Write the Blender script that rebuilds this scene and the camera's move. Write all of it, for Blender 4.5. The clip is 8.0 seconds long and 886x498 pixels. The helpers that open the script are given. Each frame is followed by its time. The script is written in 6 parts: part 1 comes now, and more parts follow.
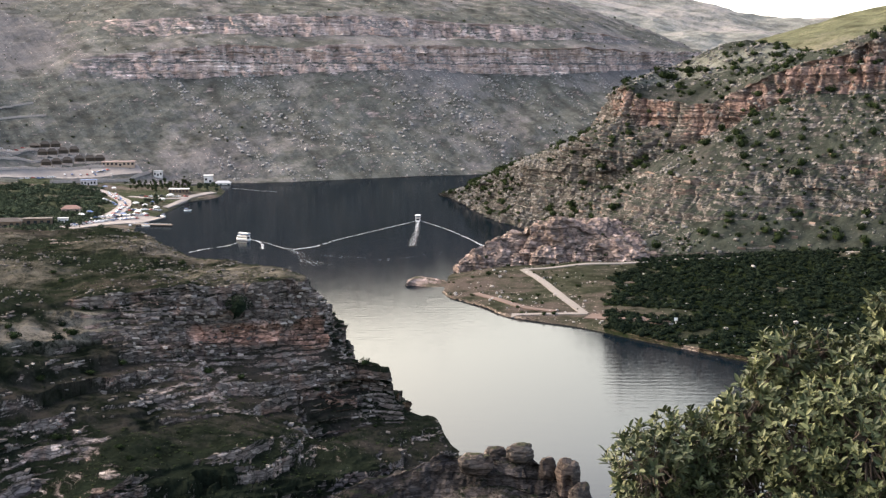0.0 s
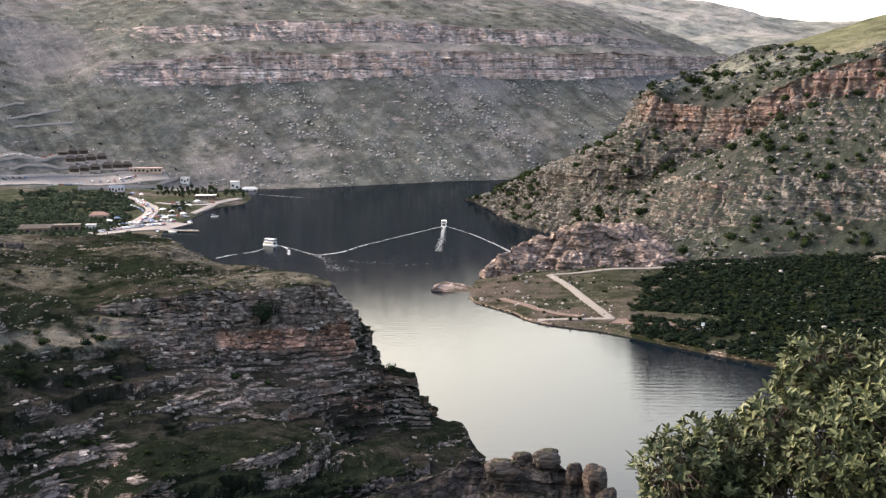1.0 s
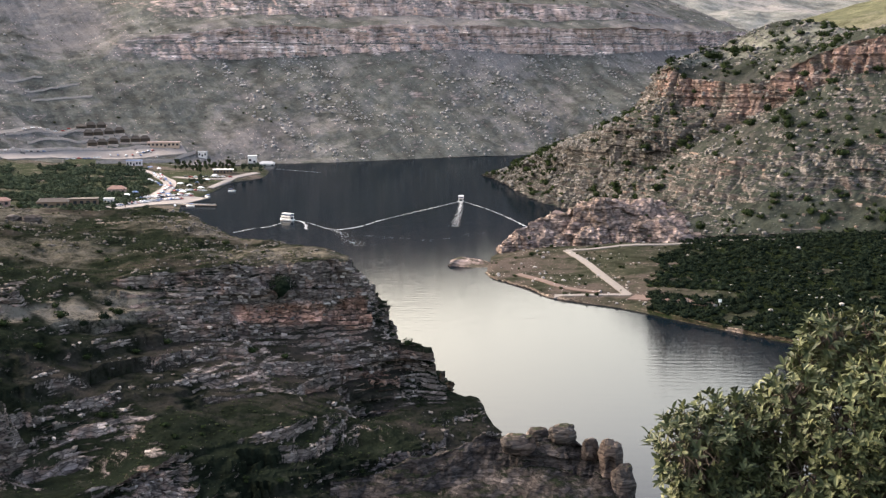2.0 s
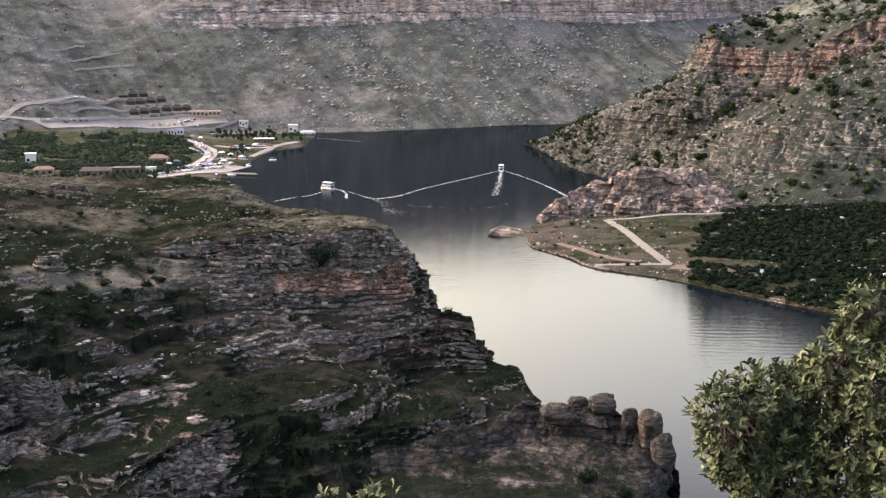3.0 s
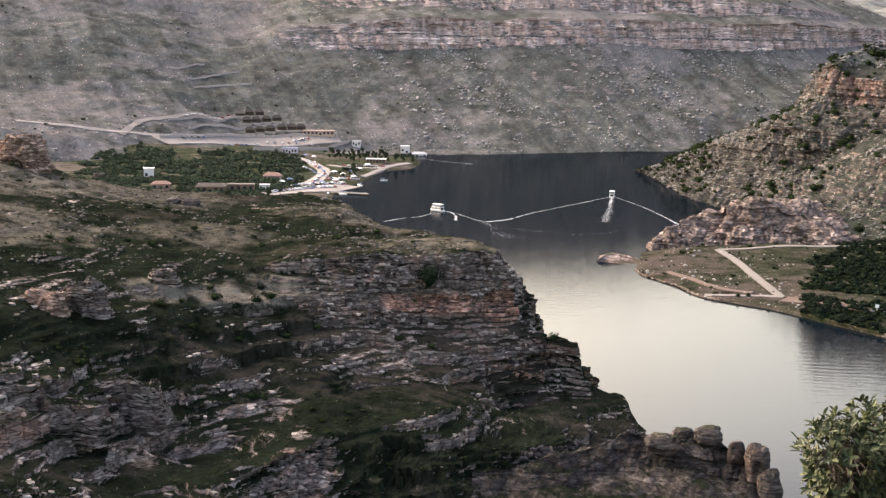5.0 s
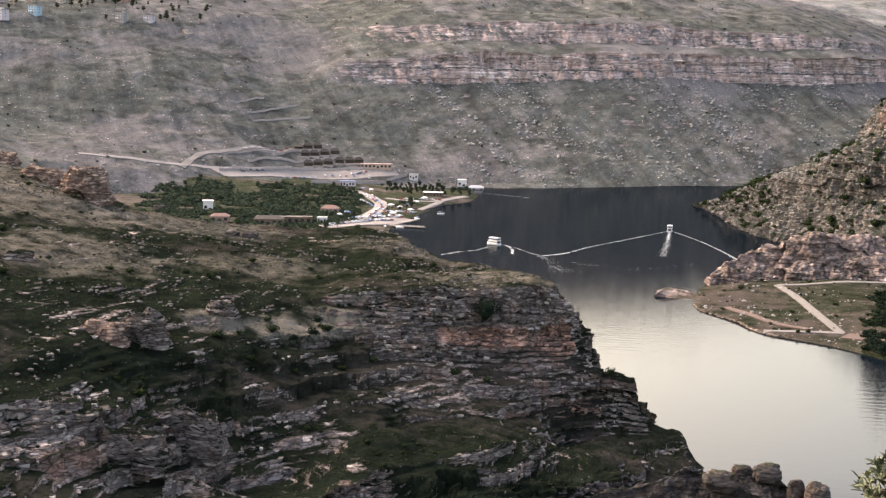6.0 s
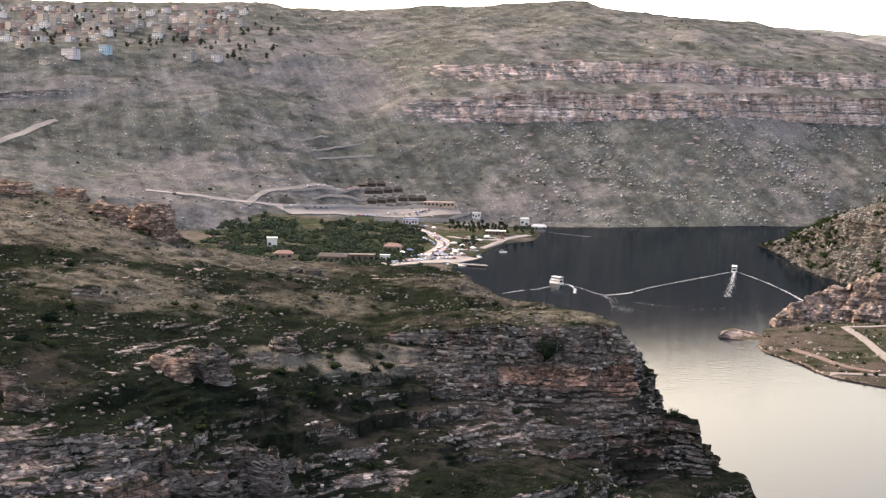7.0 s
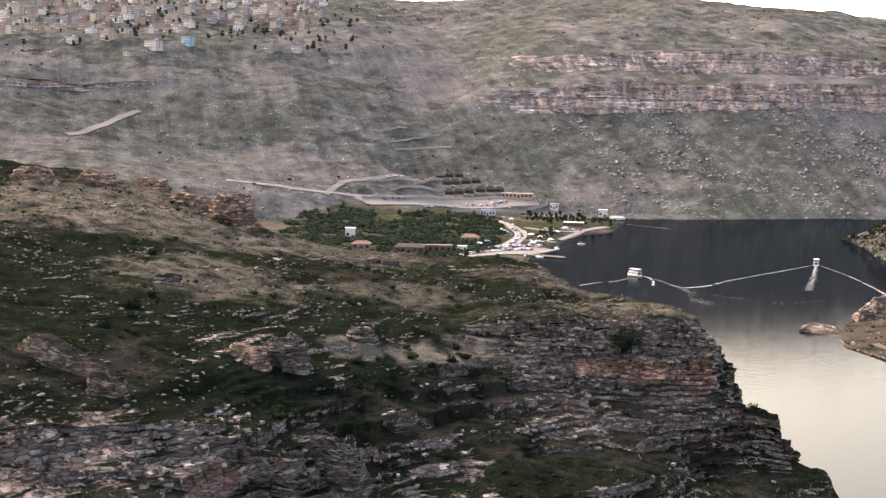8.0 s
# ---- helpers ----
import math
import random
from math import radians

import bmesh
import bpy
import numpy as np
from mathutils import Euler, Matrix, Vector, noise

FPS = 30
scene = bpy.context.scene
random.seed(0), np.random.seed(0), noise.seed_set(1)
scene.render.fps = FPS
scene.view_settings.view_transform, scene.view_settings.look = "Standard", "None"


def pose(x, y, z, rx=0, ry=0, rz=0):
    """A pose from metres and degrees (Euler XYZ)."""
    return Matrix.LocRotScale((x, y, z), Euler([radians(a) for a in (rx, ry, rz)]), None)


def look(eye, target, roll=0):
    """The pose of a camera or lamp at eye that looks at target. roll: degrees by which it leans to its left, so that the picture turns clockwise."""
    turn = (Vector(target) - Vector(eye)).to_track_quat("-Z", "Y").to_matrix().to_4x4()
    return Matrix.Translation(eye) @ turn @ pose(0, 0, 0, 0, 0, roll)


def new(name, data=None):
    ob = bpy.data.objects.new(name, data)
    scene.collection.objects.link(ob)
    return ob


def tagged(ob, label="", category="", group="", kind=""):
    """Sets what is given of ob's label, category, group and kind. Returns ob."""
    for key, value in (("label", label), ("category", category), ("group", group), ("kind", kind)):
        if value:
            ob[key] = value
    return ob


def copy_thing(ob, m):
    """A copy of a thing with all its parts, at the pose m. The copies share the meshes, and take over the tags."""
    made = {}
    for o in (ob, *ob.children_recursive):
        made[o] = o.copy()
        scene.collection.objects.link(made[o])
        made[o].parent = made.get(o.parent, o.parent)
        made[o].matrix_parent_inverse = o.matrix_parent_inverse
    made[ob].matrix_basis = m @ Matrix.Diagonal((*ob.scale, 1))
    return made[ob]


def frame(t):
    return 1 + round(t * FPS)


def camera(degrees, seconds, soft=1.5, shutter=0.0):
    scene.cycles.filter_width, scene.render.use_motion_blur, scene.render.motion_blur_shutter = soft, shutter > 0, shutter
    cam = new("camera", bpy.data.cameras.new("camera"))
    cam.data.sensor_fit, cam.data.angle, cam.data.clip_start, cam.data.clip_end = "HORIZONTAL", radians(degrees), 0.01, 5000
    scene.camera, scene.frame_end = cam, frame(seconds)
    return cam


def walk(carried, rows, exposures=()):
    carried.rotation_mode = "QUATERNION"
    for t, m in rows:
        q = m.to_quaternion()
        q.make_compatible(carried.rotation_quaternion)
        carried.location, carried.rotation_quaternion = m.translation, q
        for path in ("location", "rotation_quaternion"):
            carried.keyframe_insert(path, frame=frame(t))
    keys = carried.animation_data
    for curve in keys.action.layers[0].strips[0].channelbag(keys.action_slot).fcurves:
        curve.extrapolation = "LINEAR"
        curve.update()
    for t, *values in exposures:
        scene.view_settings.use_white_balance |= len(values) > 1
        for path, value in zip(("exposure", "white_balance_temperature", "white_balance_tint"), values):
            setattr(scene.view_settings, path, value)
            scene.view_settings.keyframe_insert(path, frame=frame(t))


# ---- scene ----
# ---------------------------------------------------------------- camera
cam = camera(36.33, 8.0, 1.35)
PATH = [
    (0, pose(0, 0, 110, 82.820, 0, 0.000) @ pose(0, 0, 0, 0, 0, -0.000)),
    (0.5, pose(0, 0, 110, 82.822, 0, 0.553) @ pose(0, 0, 0, 0, 0, -0.254)),
    (1, pose(0, 0, 110, 83.052, 0, 1.112) @ pose(0, 0, 0, 0, 0, -0.268)),
    (1.5, pose(0, 0, 110, 82.936, 0, 1.387) @ pose(0, 0, 0, 0, 0, -0.170)),
    (1.6, pose(0, 0, 110, 82.730, 0, 1.507) @ pose(0, 0, 0, 0, 0, -0.170)),
    (1.7, pose(0, 0, 110, 82.552, 0, 1.577) @ pose(0, 0, 0, 0, 0, -0.170)),
    (2.8, pose(0, 0, 110, 80.738, 0, 3.147) @ pose(0, 0, 0, 0, 0, -0.146)),
    (3, pose(0, 0, 110, 80.700, 0, 3.563) @ pose(0, 0, 0, 0, 0, -0.254)),
    (3.5, pose(0, 0, 110, 80.761, 0, 4.650) @ pose(0, 0, 0, 0, 0, -0.240)),
    (4, pose(0, 0, 110, 80.798, 0, 5.967) @ pose(0, 0, 0, 0, 0, -0.125)),
    (4.2, pose(0, 0, 110, 80.853, 0, 6.566) @ pose(0, 0, 0, 0, 0, -0.041)),
    (5.3, pose(0, 0, 110, 82.057, 0, 8.848) @ pose(0, 0, 0, 0, 0, 0.837)),
    (5.5, pose(0, 0, 110, 82.304, 0, 9.375) @ pose(0, 0, 0, 0, 0, 0.763)),
    (6, pose(0, 0, 110, 83.052, 0, 10.637) @ pose(0, 0, 0, 0, 0, 0.775)),
    (6.5, pose(0, 0, 110, 84.059, 0, 12.066) @ pose(0, 0, 0, 0, 0, 0.867)),
    (7, pose(0, 0, 110, 84.642, 0, 13.321) @ pose(0, 0, 0, 0, 0, 0.919)),
    (7.5, pose(0, 0, 110, 84.481, 0, 14.808) @ pose(0, 0, 0, 0, 0, 1.036)),
    (8, pose(0, 0, 110, 84.209, 0, 16.612) @ pose(0, 0, 0, 0, 0, 0.963)),
]
walk(cam, PATH, [(0, 2.31, 6050, 8), (4, 2.33, 6250, 10), (8, 2.36, 6450, 12)])

# ---------------------------------------------------------------- light
SUN_AZ, SUN_EL = 62.0, 40.0  # degrees left of north, degrees above the horizon
world = bpy.data.worlds.new("sky")
scene.world = world
world.use_nodes = True
wn = world.node_tree
sky = wn.nodes.new("ShaderNodeTexSky")
sky.sky_type, sky.sun_disc = "NISHITA", False
sky.sun_elevation, sky.sun_rotation = radians(SUN_EL), radians(-SUN_AZ)
sky.air_density, sky.dust_density, sky.ozone_density = 0.38, 4.0, 0.1
# evening haze: the sky turns paler and warmer all round towards the horizon
coord, height, haze, tint = [wn.nodes.new("ShaderNode" + k) for k in ("TexCoord", "SeparateXYZ", "ValToRGB", "Mix")]
wn.links.new(coord.outputs["Generated"], height.inputs[0])
wn.links.new(height.outputs[2], haze.inputs[0])
haze.color_ramp.interpolation = "EASE"
while len(haze.color_ramp.elements) < 4:
    haze.color_ramp.elements.new(0.5)
for stop, (at, hue) in zip(haze.color_ramp.elements, ((0.0, (2.9, 2.5, 1.95)), (0.2, (3.05, 2.5, 1.58)), (0.45, (1.15, 1.02, 0.9)), (1.0, (0.95, 0.95, 0.95)))):
    stop.position, stop.color = at, (*hue, 1)
tint.data_type, tint.blend_type = "RGBA", "MULTIPLY"
tint.inputs[0].default_value = 1
wn.links.new(sky.outputs[0], tint.inputs[6])
wn.links.new(haze.outputs[0], tint.inputs[7])
wn.links.new(tint.outputs[2], wn.nodes["Background"].inputs[0])
wn.nodes["Background"].inputs[1].default_value = 0.15
sun = bpy.data.lights.new("sun", "SUN")
sun.energy, sun.angle, sun.color = 0.2, radians(60), (1, 0.93, 0.86)
sun_ob = new("sun", sun)
sun_ob.matrix_world = look((0, 0, 0), (math.sin(radians(SUN_AZ)) * math.cos(radians(SUN_EL)),
                                       -math.cos(radians(SUN_AZ)) * math.cos(radians(SUN_EL)), -math.sin(radians(SUN_EL))))


# ---------------------------------------------------------------- noise
PERM = np.random.RandomState(7).permutation(256)
PERM = np.concatenate([PERM, PERM, PERM])
GRAD = np.random.RandomState(8).normal(size=(256, 3))
GRAD /= np.linalg.norm(GRAD, axis=1)[:, None]


def perlin(p):
    """Gradient noise of an array of points, about -0.7 to 0.7."""
    i = np.floor(p).astype(int)
    f = p - i
    i &= 255
    u = f * f * f * (f * (f * 6 - 15) + 10)
    out = 0
    for a in (0, 1):
        for b in (0, 1):
            for c in (0, 1):
                h = PERM[PERM[PERM[i[..., 0] + a] + i[..., 1] + b] + i[..., 2] + c]
                g = GRAD[h]
                d = g[..., 0] * (f[..., 0] - a) + g[..., 1] * (f[..., 1] - b) + g[..., 2] * (f[..., 2] - c)
                w = (u[..., 0] if a else 1 - u[..., 0]) * (u[..., 1] if b else 1 - u[..., 1]) * (u[..., 2] if c else 1 - u[..., 2])
                out = out + d * w
    return out


def fbm(p, octaves=4, gain=0.5):
    out, amp = 0, 1.0
    for k in range(octaves):
        out = out + amp * perlin(p * 2 ** k + 17.3 * k)
        amp *= gain
    return out


def ridged(p, octaves=3):
    out, amp = 0, 1.0
    for k in range(octaves):
        out = out + amp * (1 - 2 * np.abs(perlin(p * 2 ** k + 9.1 * k)))
        amp *= 0.5
    return out


LAYER = np.random.RandomState(3).uniform(0, 1, 4096)


def strata(z, thick):
    """Random setback of the rock layer at height z, 0 to 1, with rounded lips."""
    k = z / thick + 2000
    i = np.floor(k).astype(int)
    f = k - i
    a, b = LAYER[i % 4096], LAYER[(i + 1) % 4096]
    s = np.clip((f - 0.8) / 0.2, 0, 1)
    return a * (1 - s) + b * s


# ---------------------------------------------------------------- materials
def material(name):
    m = bpy.data.materials.new(name)
    m.use_nodes = True
    return m, m.node_tree.nodes, m.node_tree.links, m.node_tree.nodes["Principled BSDF"]


def ramp(nodes, links, fac, stops):
    r = nodes.new("ShaderNodeValToRGB")
    while len(r.color_ramp.elements) < len(stops):
        r.color_ramp.elements.new(0.5)
    for e, (pos, col) in zip(r.color_ramp.elements, stops):
        e.position, e.color = pos, (*col, 1) if len(col) == 3 else (col[0],) * 3 + (1,)
    links.new(fac, r.inputs[0])
    return r.outputs[0]


def noise_tex(nodes, links, vec, scale, detail=4, rough=0.55):
    n = nodes.new("ShaderNodeTexNoise")
    n.inputs["Scale"].default_value, n.inputs["Detail"].default_value, n.inputs["Roughness"].default_value = scale, detail, rough
    links.new(vec, n.inputs["Vector"])
    return n.outputs["Fac"]


def scaled(nodes, links, vec, s):
    m = nodes.new("ShaderNodeMapping")
    m.inputs["Scale"].default_value = s
    links.new(vec, m.inputs["Vector"])
    return m.outputs[0]


def mixed(nodes, links, fac, a, b, kind="MIX"):
    m = nodes.new("ShaderNodeMix")
    m.data_type, m.blend_type = "RGBA", kind
    for sock, val in ((m.inputs[0], fac), (m.inputs[6], a), (m.inputs[7], b)):
        if isinstance(val, bpy.types.NodeSocket):
            links.new(val, sock)
        elif isinstance(val, (int, float)):
            sock.default_value = val
        else:
            sock.default_value = (*val, 1)
    return m.outputs[2]


def math_node(nodes, links, op, a, b):
    m = nodes.new("ShaderNodeMath")
    m.operation = op
    for sock, val in ((m.inputs[0], a), (m.inputs[1], b)):
        if isinstance(val, bpy.types.NodeSocket):
            links.new(val, sock)
        else:
            sock.default_value = val
    return m.outputs[0]


def terrain_material(name, rock, stain, grass, soil, s=1.0, steep=(0.55, 0.8), stones=0.5, bare=0.5, patch=0.5, bands=0.4, harsh=1.0, streak=0.0, block=1.0, upright=0.0, scree=(0.16, 0.125, 0.108)):
    """Layered rock on steep ground, grass, soil and scattered stones on gentle ground. s: size of the finest grain in metres.
    block: size of the jointed blocks. The land's own cover (turf, scree, rust) shifts what grows or lies where."""
    m, N, L, bsdf = material(name)
    geo = N.new("ShaderNodeNewGeometry")
    pos = geo.outputs["Position"]
    sep = N.new("ShaderNodeSeparateXYZ")
    L.new(geo.outputs["Normal"], sep.inputs[0])
    n_big = noise_tex(N, L, pos, 0.012 / s, 5)
    n_mid = noise_tex(N, L, pos, 0.09 / s, 6, 0.65)
    n_fine = noise_tex(N, L, pos, 0.8 / s, 5, 0.7)
    lay = noise_tex(N, L, scaled(N, L, pos, (0.03 / s, 0.03 / s, 0.9 / s)), 1.0, 5, 0.65)
    blocks = noise_tex(N, L, scaled(N, L, pos, (0.5 / s / block, 0.5 / s / block, 1.2 / s / block)), 1.0, 3, 0.6)
    warp = N.new("ShaderNodeVectorMath")
    warp.operation = "MULTIPLY_ADD"
    wn3 = N.new("ShaderNodeTexNoise")
    wn3.inputs["Scale"].default_value, wn3.inputs["Detail"].default_value = 0.35 / s / block, 2
    L.new(pos, wn3.inputs["Vector"])
    L.new(wn3.outputs["Color"], warp.inputs[0])
    warp.inputs[1].default_value = (1.6 * s * block, 1.6 * s * block, 0.9 * s * block)
    L.new(pos, warp.inputs[2])
    warped = warp.outputs[0]
    cover = {}
    for key in ("turf", "scree", "rust"):
        at = N.new("ShaderNodeAttribute")
        at.attribute_name = key
        cover[key] = at.outputs["Fac"]
    # rock
    dark = tuple(c * 0.28 for c in rock)
    pale = tuple(min(1, c * 2.0) for c in rock)
    rock_c = ramp(N, L, lay, [(0.3, dark), (0.46, tuple(c * 0.85 for c in rock)), (0.57, tuple(c * 0.7 for c in rock)), (0.7, pale)])
    rock_c = mixed(N, L, ramp(N, L, n_mid, [(0.5, (0,)), (0.68, (0.45,))]), rock_c, stain)
    rust_f = math_node(N, L, "MULTIPLY", cover["rust"], ramp(N, L, n_mid, [(0.36, (0.15,)), (0.55, (1,))]))
    rock_c = mixed(N, L, rust_f, rock_c, stain)
    if upright:
        runs = noise_tex(N, L, scaled(N, L, pos, (0.16 / s, 0.16 / s, 0.014 / s)), 1.0, 5, 0.65)
        rock_c = mixed(N, L, upright, rock_c, ramp(N, L, runs, [(0.34, (0.45,)), (0.5, (1,)), (0.66, (1.4,))]), "MULTIPLY")
    rock_c = mixed(N, L, 0.75 * harsh, rock_c, ramp(N, L, blocks, [(0.3, (0.28,)), (0.5, (0.8,)), (0.7, (1.25,))]), "MULTIPLY")
    bv = N.new("ShaderNodeTexVoronoi")
    bv.inputs["Scale"].default_value = 1.0
    L.new(scaled(N, L, warped, (0.3 / s / block, 0.3 / s / block, 1.25 / s / block)), bv.inputs["Vector"])
    bsep = N.new("ShaderNodeSeparateColor")
    L.new(bv.outputs["Color"], bsep.inputs[0])
    rock_c = mixed(N, L, 0.8 * harsh, rock_c, ramp(N, L, bsep.outputs[0], [(0.0, (0.4,)), (0.55, (0.8,)), (0.8, (1.3,)), (1.0, (1.8,))]), "MULTIPLY")
    gap = N.new("ShaderNodeTexVoronoi")
    gap.feature = "DISTANCE_TO_EDGE"
    gap.inputs["Scale"].default_value = 1.0
    L.new(scaled(N, L, warped, (0.3 / s / block, 0.3 / s / block, 1.25 / s / block)), gap.inputs["Vector"])
    rock_c = mixed(N, L, harsh, rock_c, ramp(N, L, gap.outputs["Distance"], [(0.0, (0.3,)), (0.12, (1,))]), "MULTIPLY")
    # grass and soil
    g_dark = tuple(c * 0.5 for c in grass)
    grass_c = ramp(N, L, n_mid, [(0.32, g_dark), (0.5, grass), (0.68, tuple(c * 1.35 for c in grass))])
    soil_f = ramp(N, L, math_node(N, L, "ADD", math_node(N, L, "MULTIPLY", n_big, 0.6), math_node(N, L, "MULTIPLY", n_mid, 0.4)),
                  [(0.62 - 0.25 * bare, (0,)), (0.72 - 0.25 * bare, (1,))])
    grass_c = mixed(N, L, soil_f, grass_c, soil)
    grass_c = mixed(N, L, 0.6, grass_c, ramp(N, L, n_fine, [(0.3, (0.35,)), (0.5, (0.85,)), (0.7, (1.3,))]), "MULTIPLY")
    if streak:
        turned = N.new("ShaderNodeMapping")
        turned.inputs["Rotation"].default_value = (0, 0, radians(-32))
        L.new(pos, turned.inputs["Vector"])
        run = noise_tex(N, L, scaled(N, L, turned.outputs[0], (0.13 / s, 0.012 / s, 0.012 / s)), 1.0, 6, 0.7)
        grass_c = mixed(N, L, streak, grass_c, ramp(N, L, run, [(0.35, (0.55,)), (0.5, (0.95,)), (0.68, (1.5,))]), "MULTIPLY")
    # stones lying about
    vor = N.new("ShaderNodeTexVoronoi")
    vor.inputs["Scale"].default_value = 0.45 / s
    vor.inputs["Randomness"].default_value = 1.0
    L.new(pos, vor.inputs["Vector"])
    size = ramp(N, L, n_mid, [(0.35, (0.0,)), (0.65, (0.42 * stones + 0.05,))])
    st = math_node(N, L, "LESS_THAN", vor.outputs["Distance"], size)
    st_c = mixed(N, L, bsep.outputs[1], tuple(c * 0.7 for c in rock), tuple(min(1, c * 1.25) for c in rock))
    ground_c = mixed(N, L, st, grass_c, st_c)
    # slope decides
    slope = math_node(N, L, "ADD", sep.outputs[2], math_node(N, L, "MULTIPLY", math_node(N, L, "SUBTRACT", n_mid, 0.5), 0.6))
    slope = math_node(N, L, "ADD", slope, math_node(N, L, "MULTIPLY", math_node(N, L, "SUBTRACT", n_big, 0.5), patch))
    slope = math_node(N, L, "ADD", slope, math_node(N, L, "MULTIPLY", math_node(N, L, "SUBTRACT", 0.5, lay), bands))
    slope = math_node(N, L, "ADD", slope, cover["turf"])
    fac = ramp(N, L, slope, [(steep[0], (0,)), (steep[1], (1,))])
    ground_c = mixed(N, L, math_node(N, L, "MULTIPLY", cover["scree"], ramp(N, L, math_node(N, L, "MULTIPLY", n_mid, n_fine), [(0.16, (0.1,)), (0.3, (1,))])), ground_c,
                     mixed(N, L, n_mid, tuple(c * 0.6 for c in scree), tuple(c * 1.5 for c in scree)))
    col = mixed(N, L, fac, rock_c, ground_c)
    L.new(col, bsdf.inputs["Base Color"])
    bsdf.inputs["Roughness"].default_value = 0.95
    bsdf.inputs["Specular IOR Level"].default_value = 0.0
    bump = N.new("ShaderNodeBump")
    bump.inputs["Strength"].default_value, bump.inputs["Distance"].default_value = 0.2 + 0.55 * harsh, 0.7 * s
    L.new(math_node(N, L, "ADD", n_fine, math_node(N, L, "ADD", blocks, lay)), bump.inputs["Height"])
    L.new(bump.outputs[0], bsdf.inputs["Normal"])
    return m


def plain_material(name, col, rough=0.8, vary=0.25, scale=1.0, metal=0.0):
    m, N, L, bsdf = material(name)
    geo = N.new("ShaderNodeNewGeometry")
    info = N.new("ShaderNodeObjectInfo")
    n1 = noise_tex(N, L, geo.outputs["Position"], scale, 5)
    n2 = noise_tex(N, L, geo.outputs["Position"], scale * 7, 4)
    f = math_node(N, L, "ADD", math_node(N, L, "MULTIPLY", n1, 0.6), math_node(N, L, "MULTIPLY", n2, 0.4))
    c = ramp(N, L, f, [(0.3, tuple(v * (1 - vary) for v in col)), (0.7, tuple(min(1, v * (1 + vary)) for v in col))])
    c = mixed(N, L, 0.3, c, ramp(N, L, info.outputs["Random"], [(0, (0.6,)), (1, (1.1,))]), "MULTIPLY")
    L.new(c, bsdf.inputs["Base Color"])
    bsdf.inputs["Roughness"].default_value, bsdf.inputs["Metallic"].default_value = rough, metal
    return m


def leaf_material(name, dark, light, scale=0.3, gloss=0.0):
    m, N, L, bsdf = material(name)
    geo = N.new("ShaderNodeNewGeometry")
    n1 = noise_tex(N, L, geo.outputs["Position"], scale, 3)
    c = ramp(N, L, geo.outputs["Random Per Island"], [(0.0, dark), (0.6, tuple((a + b) / 2 for a, b in zip(dark, light))), (1.0, light)])
    c = mixed(N, L, 0.5, c, ramp(N, L, n1, [(0.35, (0.5,)), (0.65, (1.15,))]), "MULTIPLY")
    L.new(c, bsdf.inputs["Base Color"])
    bsdf.inputs["Roughness"].default_value = 0.6
    bsdf.inputs["Specular IOR Level"].default_value = gloss
    return m


# Pinkish limestone with air haze put into its colour: paler, weaker contrast.
mat_far_hazed = terrain_material("far_hazed_slope", (0.54, 0.425, 0.385), (0.56, 0.37, 0.315), (0.083, 0.086, 0.076), (0.13, 0.124, 0.12), 2.2, (0.5, 0.74), 0.25, 0.58, 0.4, 0.2, 0.35, 0.65, 1.6, 1.0)
# Distance haze is painted into this one: lighter, greyer slopes.
mat_distant_hazed = terrain_material("distant_hazed_slope", (0.36, 0.33, 0.32), (0.36, 0.31, 0.29), (0.16, 0.165, 0.15), (0.23, 0.22, 0.205), 6.0, (0.5, 0.74), 0.1, 0.6, 0.4, 0.2, 0.3, 0.4, 1.6, 0.4)
mat_lime = terrain_material("green_hill_grass", (0.2, 0.19, 0.16), (0.2, 0.16, 0.13), (0.085, 0.089, 0.055), (0.12, 0.115, 0.085), 3.0, (0.4, 0.6), 0.15, 0.5, 0.3, 0.2, 0.4)
mat_hill = terrain_material("red_hill", (0.155, 0.145, 0.138), (0.16, 0.113, 0.1), (0.027, 0.0315, 0.026), (0.041, 0.0405, 0.0375), 1.2, (0.42, 0.64), 0.3, 0.5, 0.4, 0.5, 0.7, 0, 1.4, 0.9, (0.115, 0.12, 0.102))
mat_head = terrain_material("headland_rock", (0.32, 0.255, 0.225), (0.32, 0.215, 0.18), (0.045, 0.045, 0.03), (0.1, 0.08, 0.067), 1.0, (0.86, 0.99), 0.5, 0.6, 0.3, 0.3, 0.8, 0, 2.4, 0.5)
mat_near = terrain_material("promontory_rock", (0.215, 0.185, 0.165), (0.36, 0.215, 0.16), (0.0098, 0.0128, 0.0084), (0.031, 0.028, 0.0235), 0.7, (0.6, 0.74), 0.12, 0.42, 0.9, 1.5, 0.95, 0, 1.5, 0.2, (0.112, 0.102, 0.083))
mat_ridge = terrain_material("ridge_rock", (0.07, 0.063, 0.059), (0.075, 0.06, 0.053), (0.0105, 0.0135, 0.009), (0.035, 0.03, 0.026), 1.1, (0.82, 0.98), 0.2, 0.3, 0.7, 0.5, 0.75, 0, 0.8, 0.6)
mat_green = terrain_material("spit_ground", (0.22, 0.19, 0.167), (0.2, 0.155, 0.13), (0.028, 0.031, 0.021), (0.062, 0.053, 0.046), 0.9, (0.5, 0.8), 0.4, 0.6)
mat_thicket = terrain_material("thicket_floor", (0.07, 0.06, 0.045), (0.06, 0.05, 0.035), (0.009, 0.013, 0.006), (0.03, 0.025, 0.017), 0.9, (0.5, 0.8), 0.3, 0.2)
